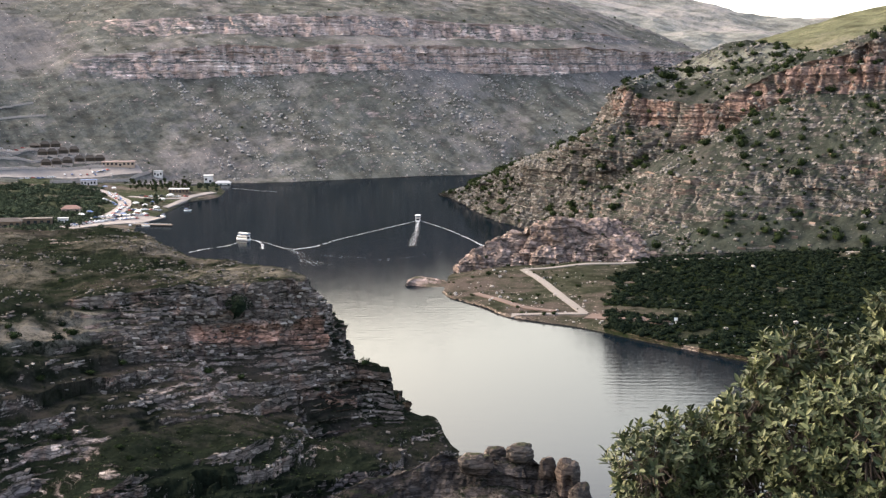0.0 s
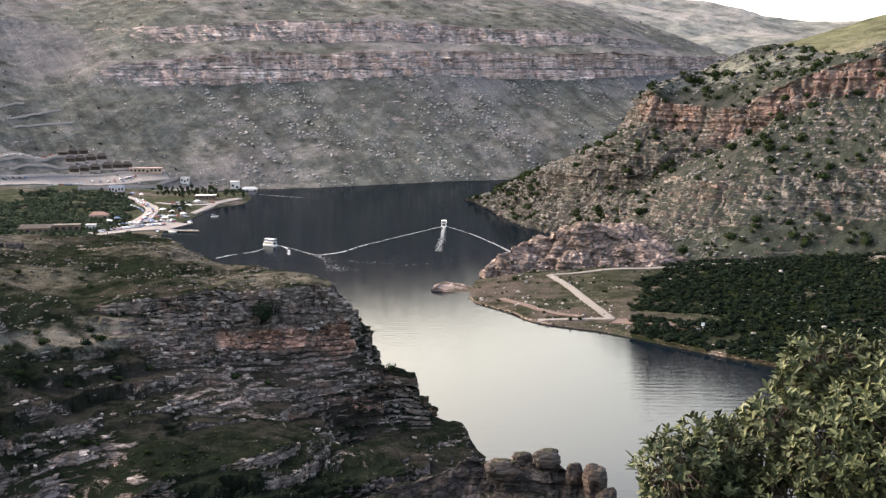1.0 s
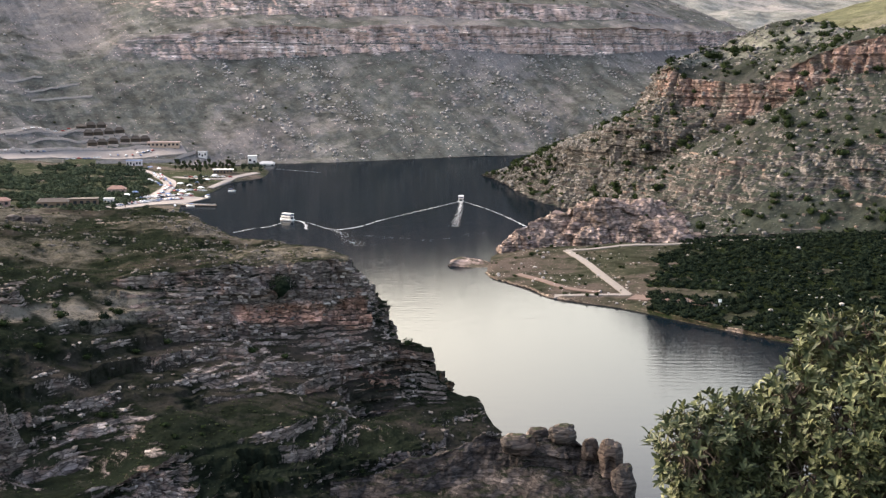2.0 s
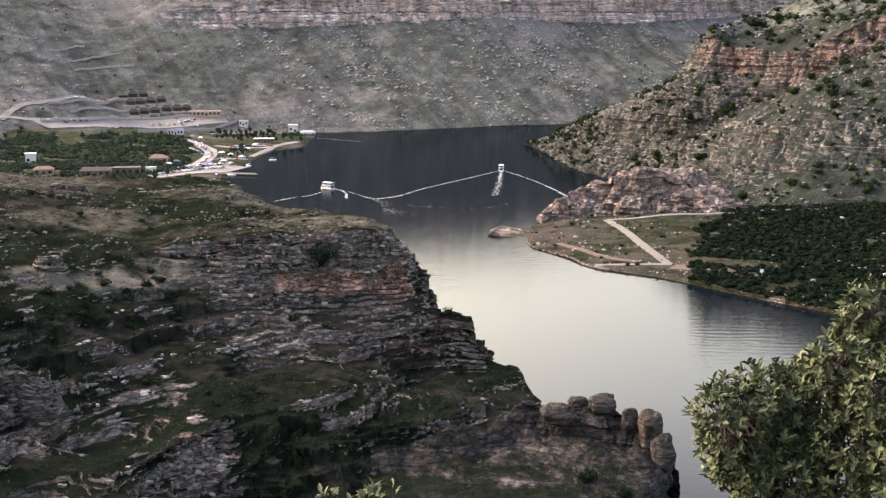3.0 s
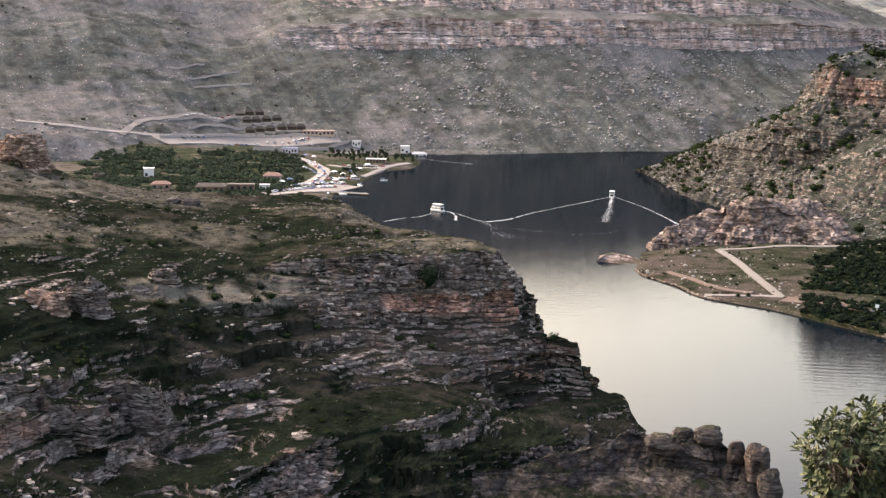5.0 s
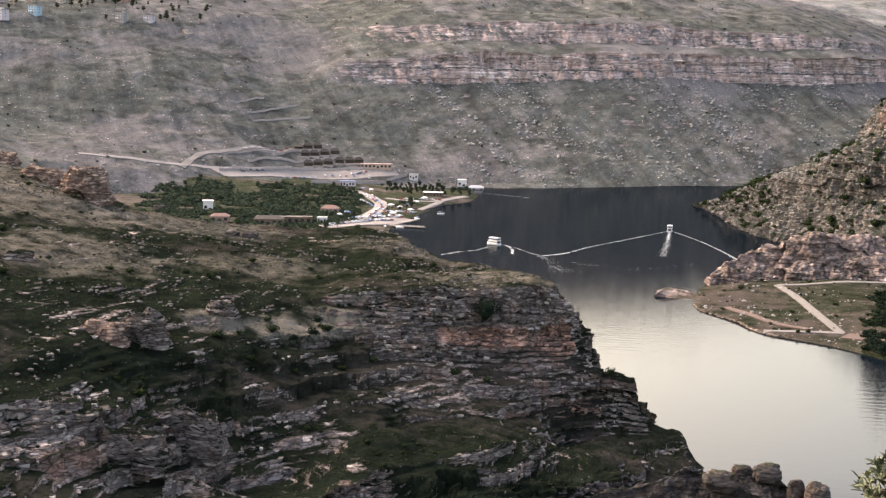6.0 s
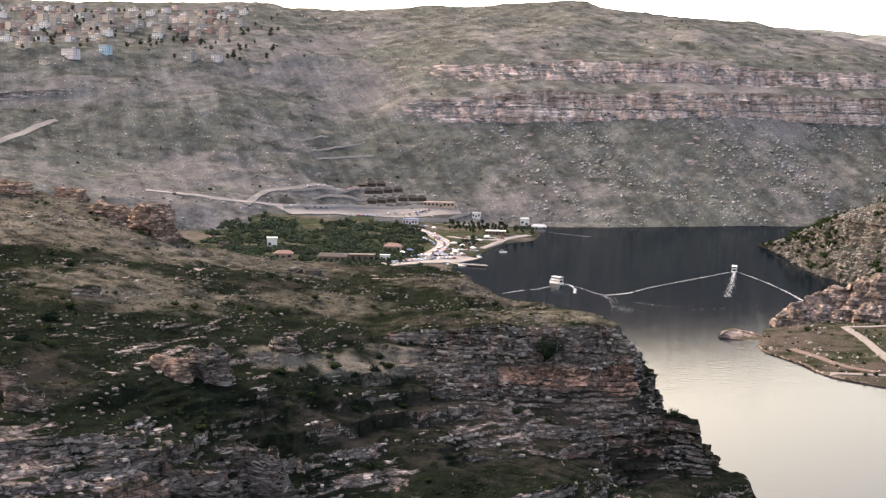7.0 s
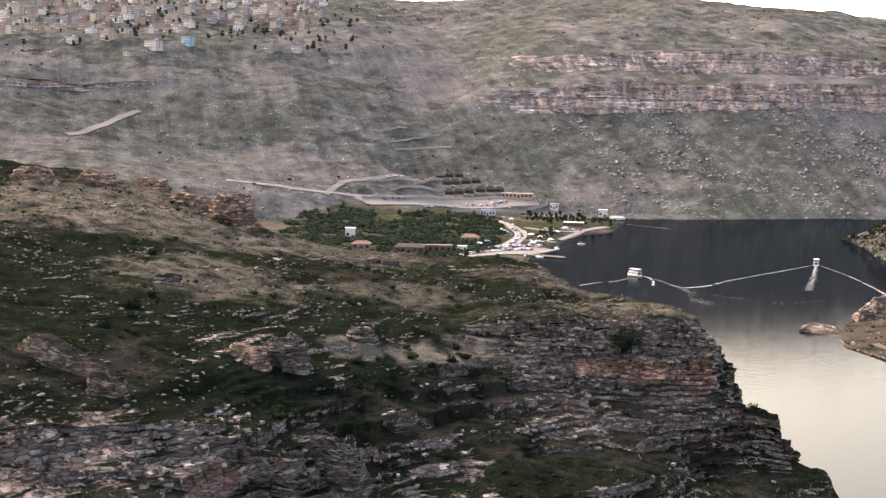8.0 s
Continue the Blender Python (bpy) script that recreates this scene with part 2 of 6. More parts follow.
mat_flat = terrain_material("valley_floor", (0.24, 0.2, 0.17), (0.24, 0.16, 0.12), (0.04, 0.046, 0.028), (0.10, 0.085, 0.073), 0.9, (0.5, 0.8), 0.4, 0.5)

mat_water, N, L, bsdf = material("lake_water")
bsdf.inputs["Base Color"].default_value = (0.0028, 0.0055, 0.0085, 1)
bsdf.inputs["Roughness"].default_value = 0.6
bsdf.inputs["Specular IOR Level"].default_value = 0.0
geo = N.new("ShaderNodeNewGeometry")
w1 = noise_tex(N, L, scaled(N, L, geo.outputs["Position"], (0.10, 0.30, 0.1)), 1.0, 3)
w2 = noise_tex(N, L, scaled(N, L, geo.outputs["Position"], (0.5, 1.2, 0.5)), 1.0, 3)
swell = N.new("ShaderNodeTexWave")
swell.bands_direction = "Y"
for key, val in (("Scale", 0.06), ("Distortion", 9.0), ("Detail", 3.0), ("Detail Scale", 0.4)):
    swell.inputs[key].default_value = val
L.new(scaled(N, L, geo.outputs["Position"], (0.5, 1, 1)), swell.inputs["Vector"])
calm = ramp(N, L, noise_tex(N, L, geo.outputs["Position"], 0.006, 2), [(0.42, (0.05,)), (0.62, (1,))])
bump = N.new("ShaderNodeBump")
bump.inputs["Strength"].default_value, bump.inputs["Distance"].default_value = 0.5, 0.08
L.new(math_node(N, L, "ADD", math_node(N, L, "ADD", w1, math_node(N, L, "MULTIPLY", w2, 0.6)),
                math_node(N, L, "MULTIPLY", math_node(N, L, "MULTIPLY", swell.outputs["Fac"], calm), 0.22)), bump.inputs["Height"])
L.new(bump.outputs[0], bsdf.inputs["Normal"])
fres = N.new("ShaderNodeFresnel")
fres.inputs["IOR"].default_value = 1.33
gloss = N.new("ShaderNodeBsdfGlossy")
gloss.inputs["Roughness"].default_value = 0.02
L.new(bump.outputs[0], gloss.inputs["Normal"])
blend = N.new("ShaderNodeMixShader")
L.new(ramp(N, L, fres.outputs[0], [(0.0, (0.0,)), (0.2, (0.155,)), (0.36, (0.21,)), (1.0, (0.24,))]), blend.inputs[0])
L.new(bsdf.outputs[0], blend.inputs[1])
L.new(gloss.outputs[0], blend.inputs[2])
L.new(blend.outputs[0], N["Material Output"].inputs["Surface"])


# ---------------------------------------------------------------- land
def catmull(row, n):
    """n points evenly by index along a smooth line through the row's points."""
    p = np.array(row, float)
    p = np.vstack([2 * p[0] - p[1], p, 2 * p[-1] - p[-2]])
    t = np.linspace(0, len(row) - 1, n)
    i = np.minimum(t.astype(int), len(row) - 2)
    f = (t - i)[:, None]
    a, b, c, d = p[i], p[i + 1], p[i + 2], p[i + 3]
    return 0.5 * (2 * b + (c - a) * f + (2 * a - 5 * b + 4 * c - d) * f ** 2 + (3 * b - a - 3 * c + d) * f ** 3)


def grid_normals(g):
    n = np.cross(np.gradient(g, axis=1), np.gradient(g, axis=0))
    n /= np.linalg.norm(n, axis=2)[..., None] + 1e-9
    return np.where(n[..., 2:3] < 0, -n, n)


LANDS = []


def landform(name, rows, nu, steps, mat, layers=((2.0, 1.0),), rough=((40, 3, 4),), cracks=(10, 1.0), cliff=(0.55, 0.85), label="", category="land", kind="structure", terrace=(), dip=0.0, zones=(), spurs=None):
    """A surface lofted through contour rows. steps: strips between neighbouring rows. layers: (thickness, depth) of rock beds on steep
    ground. rough: (size, height, octaves) of unevenness. cracks: (size, depth) of upright clefts on steep ground. zones: (cover, x, y, z, reach, height, amount) of turf, scree
    and rust. spurs: (strip, size, height) of the rocky humps below that strip."""
    lines = [catmull(r, nu) for r in rows]
    if lines[0][:, 2].min() < 8:
        lines.insert(0, lines[0] - np.array([0, 0, 12]))
        steps = [3, *steps]
    g = []
    for a, b, n in zip(lines, lines[1:], steps):
        for k in range(n):
            g.append(a + (b - a) * (k / n))
    g.append(lines[-1])
    g = np.array(g)
    if spurs:
        w = np.clip((np.arange(len(g)) - spurs[0]) / 25.0, 0, 1)[:, None]
        g[..., 2] += w * spurs[2] * (ridged(g * np.array([1, 0.7, 0]) / spurs[1] + 4.2, 4) - 0.75)
    soft = g.copy()
    for _ in range(2):
        soft[1:-1] = (soft[:-2] + 2 * soft[1:-1] + soft[2:]) / 4
    n = grid_normals(soft)
    steepness = np.clip((cliff[1] - n[..., 2]) / (cliff[1] - cliff[0]), 0, 1)
    out = n * np.array([1, 1, 0.3])
    out /= np.linalg.norm(out, axis=2)[..., None] + 1e-9
    q = g.copy()
    calm = np.clip(g[..., 2] / 8, 0.12, 1)
    for size, height, octaves in rough:
        q = q + n * (fbm(g / size + 31.7, octaves) * height * calm)[..., None]
    zz = q[..., 2] + dip * g[..., 0] + 2.5 * fbm(g / 70, 2) + 0.6 * perlin(g / 9)
    for thick, depth in layers:
        wob = 0.6 + 0.8 * np.clip(perlin(g / (thick * 9) + 5) + 0.5, 0, 1)
        q = q + out * (steepness * wob * (strata(zz, thick) - 0.5) * depth)[..., None]
        bed = np.floor(zz / thick).astype(int)
        along = (g[..., 0] * 0.8 + g[..., 1] * 0.5 + thick * perlin(g / (thick * 4))) / (thick * 2.2) + LAYER[bed % 4096] * 9
        cell = np.floor(along).astype(int)
        q = q + out * (steepness * wob * (LAYER[(bed * 131 + cell * 57) % 4096] - 0.5) * depth * 0.9)[..., None]
    c = np.clip(ridged(g * np.array([1, 1, 0.25]) / cracks[0]) - 0.9, 0, 1)
    q = q - out * (steepness * c * cracks[1])[..., None]
    for thick, most in terrace:
        k = (q[..., 2] + dip * g[..., 0] + 1.5 * perlin(g / 40) + 0.25 * thick * perlin(g / 7)) / thick
        f = k - np.floor(k)
        lift = (np.clip((f - 0.6) / 0.25, 0, 1) - f) * thick
        where = np.clip(fbm(g / 28 + 3 + thick, 3) * 2.5 + 0.5, 0, 1) * most * np.clip((0.985 - n[..., 2]) / 0.08, 0.05, 1)
        q[..., 2] += lift * where * calm
    nv, nu_ = q.shape[:2]
    idx = np.arange(nv * nu_).reshape(nv, nu_)
    faces = np.stack([idx[:-1, :-1], idx[:-1, 1:], idx[1:, 1:], idx[1:, :-1]], -1).reshape(-1, 4)
    me = bpy.data.meshes.new(name)
    me.from_pydata(q.reshape(-1, 3), [], faces.tolist())
    me.materials.append(mat)
    for key in sorted({z[0] for z in zones}):
        total = np.zeros(q.shape[:2])
        edge = 0.75 * fbm(q / 9 + 60, 4)
        for k, x, y, z, reach, height, amount in zones:
            if k == key:
                far = np.sqrt(((q[..., 0] - x) ** 2 + (q[..., 1] - y) ** 2) / reach ** 2 + ((q[..., 2] - z) / height) ** 2)
                total += amount * np.clip((1.25 - far + edge) / 0.5, 0, 1)
        me.attributes.new(key, "FLOAT", "POINT").data.foreach_set("value", np.clip(total, -1, 1).astype(np.float32).ravel())
    ob = new(name, me)
    tagged(ob, label, category, kind=kind)
    LANDS.append((name, q, grid_normals(q)))
    return ob


def quad_sheet(name, pts, z, mat, label, category, kind="structure"):
    me = bpy.data.meshes.new(name)
    me.from_pydata([(x, y, z) for x, y in pts], [], [tuple(range(len(pts)))])
    me.materials.append(mat)
    return tagged(new(name, me), label, category, kind=kind)


quad_sheet("water", [(-4500, -1500), (4500, -1500), (4500, 4800), (-4500, 4800)], 0, mat_water, "dark calm lake water reflecting the evening sky", "water")

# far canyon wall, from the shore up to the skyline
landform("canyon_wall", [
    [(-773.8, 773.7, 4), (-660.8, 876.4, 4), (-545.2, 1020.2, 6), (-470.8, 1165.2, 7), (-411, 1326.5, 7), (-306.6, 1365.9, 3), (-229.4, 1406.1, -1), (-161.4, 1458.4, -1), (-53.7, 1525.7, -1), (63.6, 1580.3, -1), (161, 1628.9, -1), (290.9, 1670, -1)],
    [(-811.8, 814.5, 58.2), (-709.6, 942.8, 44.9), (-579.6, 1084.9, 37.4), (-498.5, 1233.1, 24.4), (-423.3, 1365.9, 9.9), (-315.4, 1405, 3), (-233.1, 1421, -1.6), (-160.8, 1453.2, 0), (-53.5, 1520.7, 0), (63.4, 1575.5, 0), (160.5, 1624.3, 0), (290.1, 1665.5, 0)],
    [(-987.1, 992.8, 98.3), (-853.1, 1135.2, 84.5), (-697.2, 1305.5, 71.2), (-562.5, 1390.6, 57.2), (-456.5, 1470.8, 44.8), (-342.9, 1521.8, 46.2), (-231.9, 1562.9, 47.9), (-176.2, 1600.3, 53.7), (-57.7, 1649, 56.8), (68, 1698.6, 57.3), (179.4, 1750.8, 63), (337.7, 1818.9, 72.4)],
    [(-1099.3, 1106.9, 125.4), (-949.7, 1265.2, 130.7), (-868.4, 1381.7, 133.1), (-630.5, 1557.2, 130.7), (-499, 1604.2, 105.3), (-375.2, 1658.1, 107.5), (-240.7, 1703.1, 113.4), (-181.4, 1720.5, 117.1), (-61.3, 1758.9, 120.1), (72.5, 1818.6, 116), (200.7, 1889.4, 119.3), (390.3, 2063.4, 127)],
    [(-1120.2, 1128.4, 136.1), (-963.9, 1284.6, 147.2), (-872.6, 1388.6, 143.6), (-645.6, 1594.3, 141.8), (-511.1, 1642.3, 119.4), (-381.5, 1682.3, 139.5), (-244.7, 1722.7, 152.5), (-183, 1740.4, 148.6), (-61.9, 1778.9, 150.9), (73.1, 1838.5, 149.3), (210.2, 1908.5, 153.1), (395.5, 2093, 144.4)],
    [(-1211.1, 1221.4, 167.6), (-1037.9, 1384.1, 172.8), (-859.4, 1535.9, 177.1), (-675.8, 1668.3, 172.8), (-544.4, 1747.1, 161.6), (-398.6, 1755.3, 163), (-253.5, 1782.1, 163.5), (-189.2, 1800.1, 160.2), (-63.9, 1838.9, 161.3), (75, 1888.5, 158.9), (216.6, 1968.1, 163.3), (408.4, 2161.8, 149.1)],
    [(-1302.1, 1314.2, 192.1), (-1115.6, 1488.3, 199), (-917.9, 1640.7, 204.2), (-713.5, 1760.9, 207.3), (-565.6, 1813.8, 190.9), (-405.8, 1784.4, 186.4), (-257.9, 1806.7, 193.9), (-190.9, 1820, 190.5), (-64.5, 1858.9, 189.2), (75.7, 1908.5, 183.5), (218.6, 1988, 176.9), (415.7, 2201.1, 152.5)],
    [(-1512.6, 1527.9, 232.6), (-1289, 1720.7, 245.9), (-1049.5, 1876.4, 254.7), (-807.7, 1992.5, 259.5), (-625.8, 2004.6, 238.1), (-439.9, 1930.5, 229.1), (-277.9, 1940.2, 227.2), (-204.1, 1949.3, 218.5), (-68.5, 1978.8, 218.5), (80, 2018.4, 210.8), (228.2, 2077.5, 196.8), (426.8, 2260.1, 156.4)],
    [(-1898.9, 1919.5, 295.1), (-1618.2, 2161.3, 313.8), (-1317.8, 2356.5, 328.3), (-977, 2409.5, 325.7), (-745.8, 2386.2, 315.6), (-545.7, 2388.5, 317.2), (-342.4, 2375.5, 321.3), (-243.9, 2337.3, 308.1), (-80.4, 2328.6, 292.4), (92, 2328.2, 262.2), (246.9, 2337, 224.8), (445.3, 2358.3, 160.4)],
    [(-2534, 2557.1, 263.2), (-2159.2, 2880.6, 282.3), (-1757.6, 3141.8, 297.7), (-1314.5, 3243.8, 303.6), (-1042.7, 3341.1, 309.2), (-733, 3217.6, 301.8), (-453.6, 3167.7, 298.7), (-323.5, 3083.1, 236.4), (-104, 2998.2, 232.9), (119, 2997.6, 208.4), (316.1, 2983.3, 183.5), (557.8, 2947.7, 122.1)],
], 1000, [24, 50, 50, 36, 26, 34, 34, 40, 6], mat_far_hazed, ((3.0, 1.4), (12.0, 4.5)), ((200, 14, 3), (45, 4, 5), (14, 1.0, 3)), (30, 12), (0.5, 0.85), "far canyon wall with cliff bands above stony talus slopes", "mountain")

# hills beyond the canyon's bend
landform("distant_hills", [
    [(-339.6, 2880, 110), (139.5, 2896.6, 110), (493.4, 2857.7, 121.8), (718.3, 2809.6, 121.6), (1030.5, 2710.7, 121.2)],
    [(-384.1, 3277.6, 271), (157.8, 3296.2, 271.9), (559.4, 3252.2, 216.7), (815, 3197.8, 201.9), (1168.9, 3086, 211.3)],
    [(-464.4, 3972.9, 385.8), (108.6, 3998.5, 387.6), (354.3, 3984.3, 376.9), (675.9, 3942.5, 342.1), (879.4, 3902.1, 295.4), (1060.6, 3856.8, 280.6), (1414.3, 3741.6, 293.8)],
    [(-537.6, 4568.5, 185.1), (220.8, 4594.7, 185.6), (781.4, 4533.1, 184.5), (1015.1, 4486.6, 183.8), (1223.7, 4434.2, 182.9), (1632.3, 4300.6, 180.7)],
], 200, [30, 30, 6], mat_distant_hazed, ((6, 4),), ((300, 24, 4), (60, 6, 4)), (60, 5), (0.5, 0.85), "distant hills beyond the bend of the canyon, haze in their colour", "hills")
landform("green_hill", [
    [(322.8, 1669.1, 116.9), (420.8, 1647.1, 123.6), (494.6, 1521.6, 128.8), (629.6, 1361.5, 132.4)],
    [(389.6, 1859.6, 152), (457, 1792.7, 157.8), (555, 1712.3, 169.7), (711.7, 1543.8, 173.3)],
    [(446.8, 2051.9, 160.6), (562.3, 2075.2, 195), (661.4, 2045.8, 222.2), (896.3, 1954.3, 269.4)],
    [(533.4, 2442.4, 110), (657, 2412.1, 110), (773.9, 2377.2, 110), (1051.1, 2268.3, 110)],
], 160, [30, 40, 6], mat_lime, ((3, 1),), ((120, 8, 4), (25, 2, 4)), (30, 2), (0.5, 0.8), "smooth green hill behind the red cliffs", "hills")

# right hill: boulder slope, red cliff and rocky top
HILL_COVER = [("rust", x, y, z, 20, 13, 1) for x, y, z in ((122, 960, 94), (141, 928, 88), (172, 886, 84), (197, 865, 99), (223, 843, 111), (244, 828, 113), (265, 815, 119))]
HILL_COVER += [("turf", x, y, z, 16, 9, -0.4) for x, y, z in ((122, 960, 93), (141, 928, 87), (172, 886, 83), (197, 865, 98), (223, 843, 110), (244, 828, 112), (265, 815, 118))]
HILL_COVER += [(k, x, y, z, r, h, 0.4 if k == "turf" else 0.9) for k in ("turf", "scree") for x, y, z, r, h in ((150, 985, 110, 26, 6), (190, 985, 120, 32, 10), (230, 960, 128, 32, 12))]
HILL_COVER += [ ("rust", 150, 830, 48, 22, 8, 0.6), ("rust", 250, 765, 60, 30, 5, 0.6)]
landform("red_hill", [
    [(-7.6, 1300, -0.4), (8.3, 1239.7, -0), (38.4, 1062.8, -0), (63.7, 982.5, 0), (95.9, 854.6, 2.7), (134, 763.3, 10.3), (189.9, 730.7, 16.7), (233.9, 707.3, 21.2), (310.8, 660.5, 29.3)],
    [(33.2, 1201.5, 17.5), (61.6, 1043.2, 44.2), (80.7, 981.7, 32.4), (99.2, 922.7, 25.4), (119.2, 843.6, 24.1), (153.9, 785.1, 27.4), (196.9, 759.9, 30.7), (242, 734.1, 36.5), (322.7, 688.1, 43.4)],
    [(82.6, 1121, 40.2), (96.6, 980.3, 68.2), (109.1, 928.6, 59.2), (126, 909.3, 48), (145.8, 836.4, 50.2), (174, 805.4, 55.1), (211.1, 781, 60.7), (249.6, 761.1, 65.8), (333.4, 715.1, 74.4)],
    [(115.3, 1077.9, 56.4), (121.3, 957.4, 83.5), (141.1, 924.3, 78.6), (171.6, 882.5, 73.5), (195.8, 861, 87.9), (221.9, 839.2, 100.3), (245.1, 823.3, 101.2), (264.3, 811, 102), (352.9, 761.2, 106.9)],
    [(119.4, 1076.4, 74.4), (124.7, 961.9, 102.9), (141.8, 931.3, 96.2), (174.3, 889.1, 93.8), (198.5, 867.6, 109.3), (225, 846.6, 119.8), (243.4, 832.1, 123.7), (265.3, 818.1, 134.8), (354.3, 769.3, 147.8)],
    [(125.2, 1087.8, 76.3), (130.6, 976.3, 106.8), (166.1, 985.1, 110), (189.5, 959.5, 114), (214.4, 929.6, 116.9), (234.5, 889.6, 122.4), (251.2, 847.6, 131.6), (268.3, 827.6, 138.2), (359.2, 780.3, 151.5)],
    [(137, 1110.6, 77.9), (142.2, 989.8, 109.2), (180, 1019.2, 121.3), (212.3, 1014, 137.5), (234.5, 1000.9, 136.3), (250.9, 983.5, 131), (265.7, 963, 126.6), (299.9, 924.6, 136.6), (402.8, 874.7, 153)],
    [(183.9, 1488.7, 48.4), (214, 1484.7, 73.2), (261.8, 1477, 85.6), (308.6, 1467.9, 103.9), (343.3, 1460.2, 104), (371.9, 1453.2, 104), (400, 1445.7, 104), (464.5, 1426.3, 104.1), (630.9, 1360.9, 104.4)],
], 620, [54, 54, 40, 30, 30, 30, 6], mat_hill, ((1.6, 1.2), (6.0, 2.6)), ((70, 4, 4), (14, 2.0, 4)), (13, 6), (0.55, 0.9), "stony hillside with red cliffs and scattered shrubs", "hill", zones=HILL_COVER)

# headland with the shore road, and the dark shrub field
landform("shore_field", [
    [(-2.6, 695.1, -1), (3.7, 675.1, -1), (18.2, 649.7, -1), (31.8, 618.5, -1), (61.7, 590.1, -1), (82.7, 561.7, -1), (104.1, 535.9, -1), (122, 514.3, -1), (154.4, 460.4, -1), (189.2, 394.3, -1)],
    [(0.3, 693.1, 0.8), (4.6, 675.3, 1), (18.7, 649.9, 1.2), (33.1, 618.1, 1.2), (62.2, 595.4, 1.6), (83.3, 565.9, 1.6), (104.4, 538, 1.6), (122.2, 515.8, 1.6), (155.7, 464.8, 1.6), (190.5, 397.5, 1.6)],
    [(1.8, 714.6, 2), (7.8, 708, 3), (22.7, 707.4, 4), (37, 693.5, 4), (68.9, 661, 5), (92.5, 630.9, 6), (118.9, 615.2, 7), (141.1, 598.5, 8), (187.8, 564.1, 9), (244.3, 514.5, 9)],
    [(3.6, 765, -0.7), (11.4, 749.9, 1.8), (27.3, 751.5, 4.1), (44.3, 743.7, 5.2), (77.5, 746, 7.5), (109.2, 747.1, 8.3), (141.4, 734.5, 12.2), (168.6, 718.5, 15.5), (228.6, 691.2, 21.8), (302.3, 642.4, 30.4)],
    [(5.4, 800, -4.1), (15.4, 789.9, -1.9), (31.8, 784.4, 1.5), (51.3, 778.3, 4), (80.6, 775.8, 5.3), (112.8, 771.8, 6.5), (146.5, 761, 9.9), (174.8, 744.8, 13.3), (235.5, 712.1, 20.6), (310.8, 660.5, 29.3)],
], 400, [10, 40, 50, 16], mat_green, ((1.5, 1.0),), ((40, 1.4, 4), (8, 0.5, 4)), (10, 1), (0.55, 0.9), "dark shrub field sloping to the lake shore", "field")
landform("headland", [
    [(3.9, 762.5, -1), (10, 761.9, 0.1), (21.3, 763.7, 2.4), (37.6, 767.1, 3.9), (56.8, 763.9, 5.6), (82.6, 763.5, 5.7), (101.9, 763.2, 6.1), (124.7, 764.9, 4.9)],
    [(4.6, 772, -0.7), (10.7, 765.9, 4.1), (22.4, 768.7, 8.3), (38.8, 773, 10.3), (57.8, 769.8, 14), (83.2, 770.5, 14.6), (102.6, 769.2, 11.5), (125.5, 769.8, 5.5)],
    [(5.9, 776, 0.7), (12.4, 771.9, 7.2), (23.9, 777.6, 14.4), (39.4, 785, 18.8), (54.6, 782.1, 25.4), (77.9, 784.1, 25.9), (100.8, 781.5, 18.5), (128.7, 779.4, 5.5)],
    [(8.7, 790, -0.6), (18.2, 799.8, 4.1), (32.3, 814.4, 10.5), (48.9, 823.5, 17.1), (64.1, 827.5, 22.3), (90.5, 840.1, 23), (112.7, 847.5, 19.8), (140.1, 838.4, 3)],
    [(16.1, 829.8, -8.3), (24, 859.7, -6), (43, 878.9, -0.3), (60.2, 888, 6.1), (77.8, 896.6, 8.8), (105, 903.9, 9.9), (126.1, 891.1, 11.4), (146.8, 867.7, 1.1)],
], 420, [30, 44, 30, 10], mat_head, ((1.3, 1.6), (5, 3.5)), ((22, 7, 4), (7, 3, 4)), (12, 8), (0.6, 0.95), "pink layered rock headland above the lake", "rock")

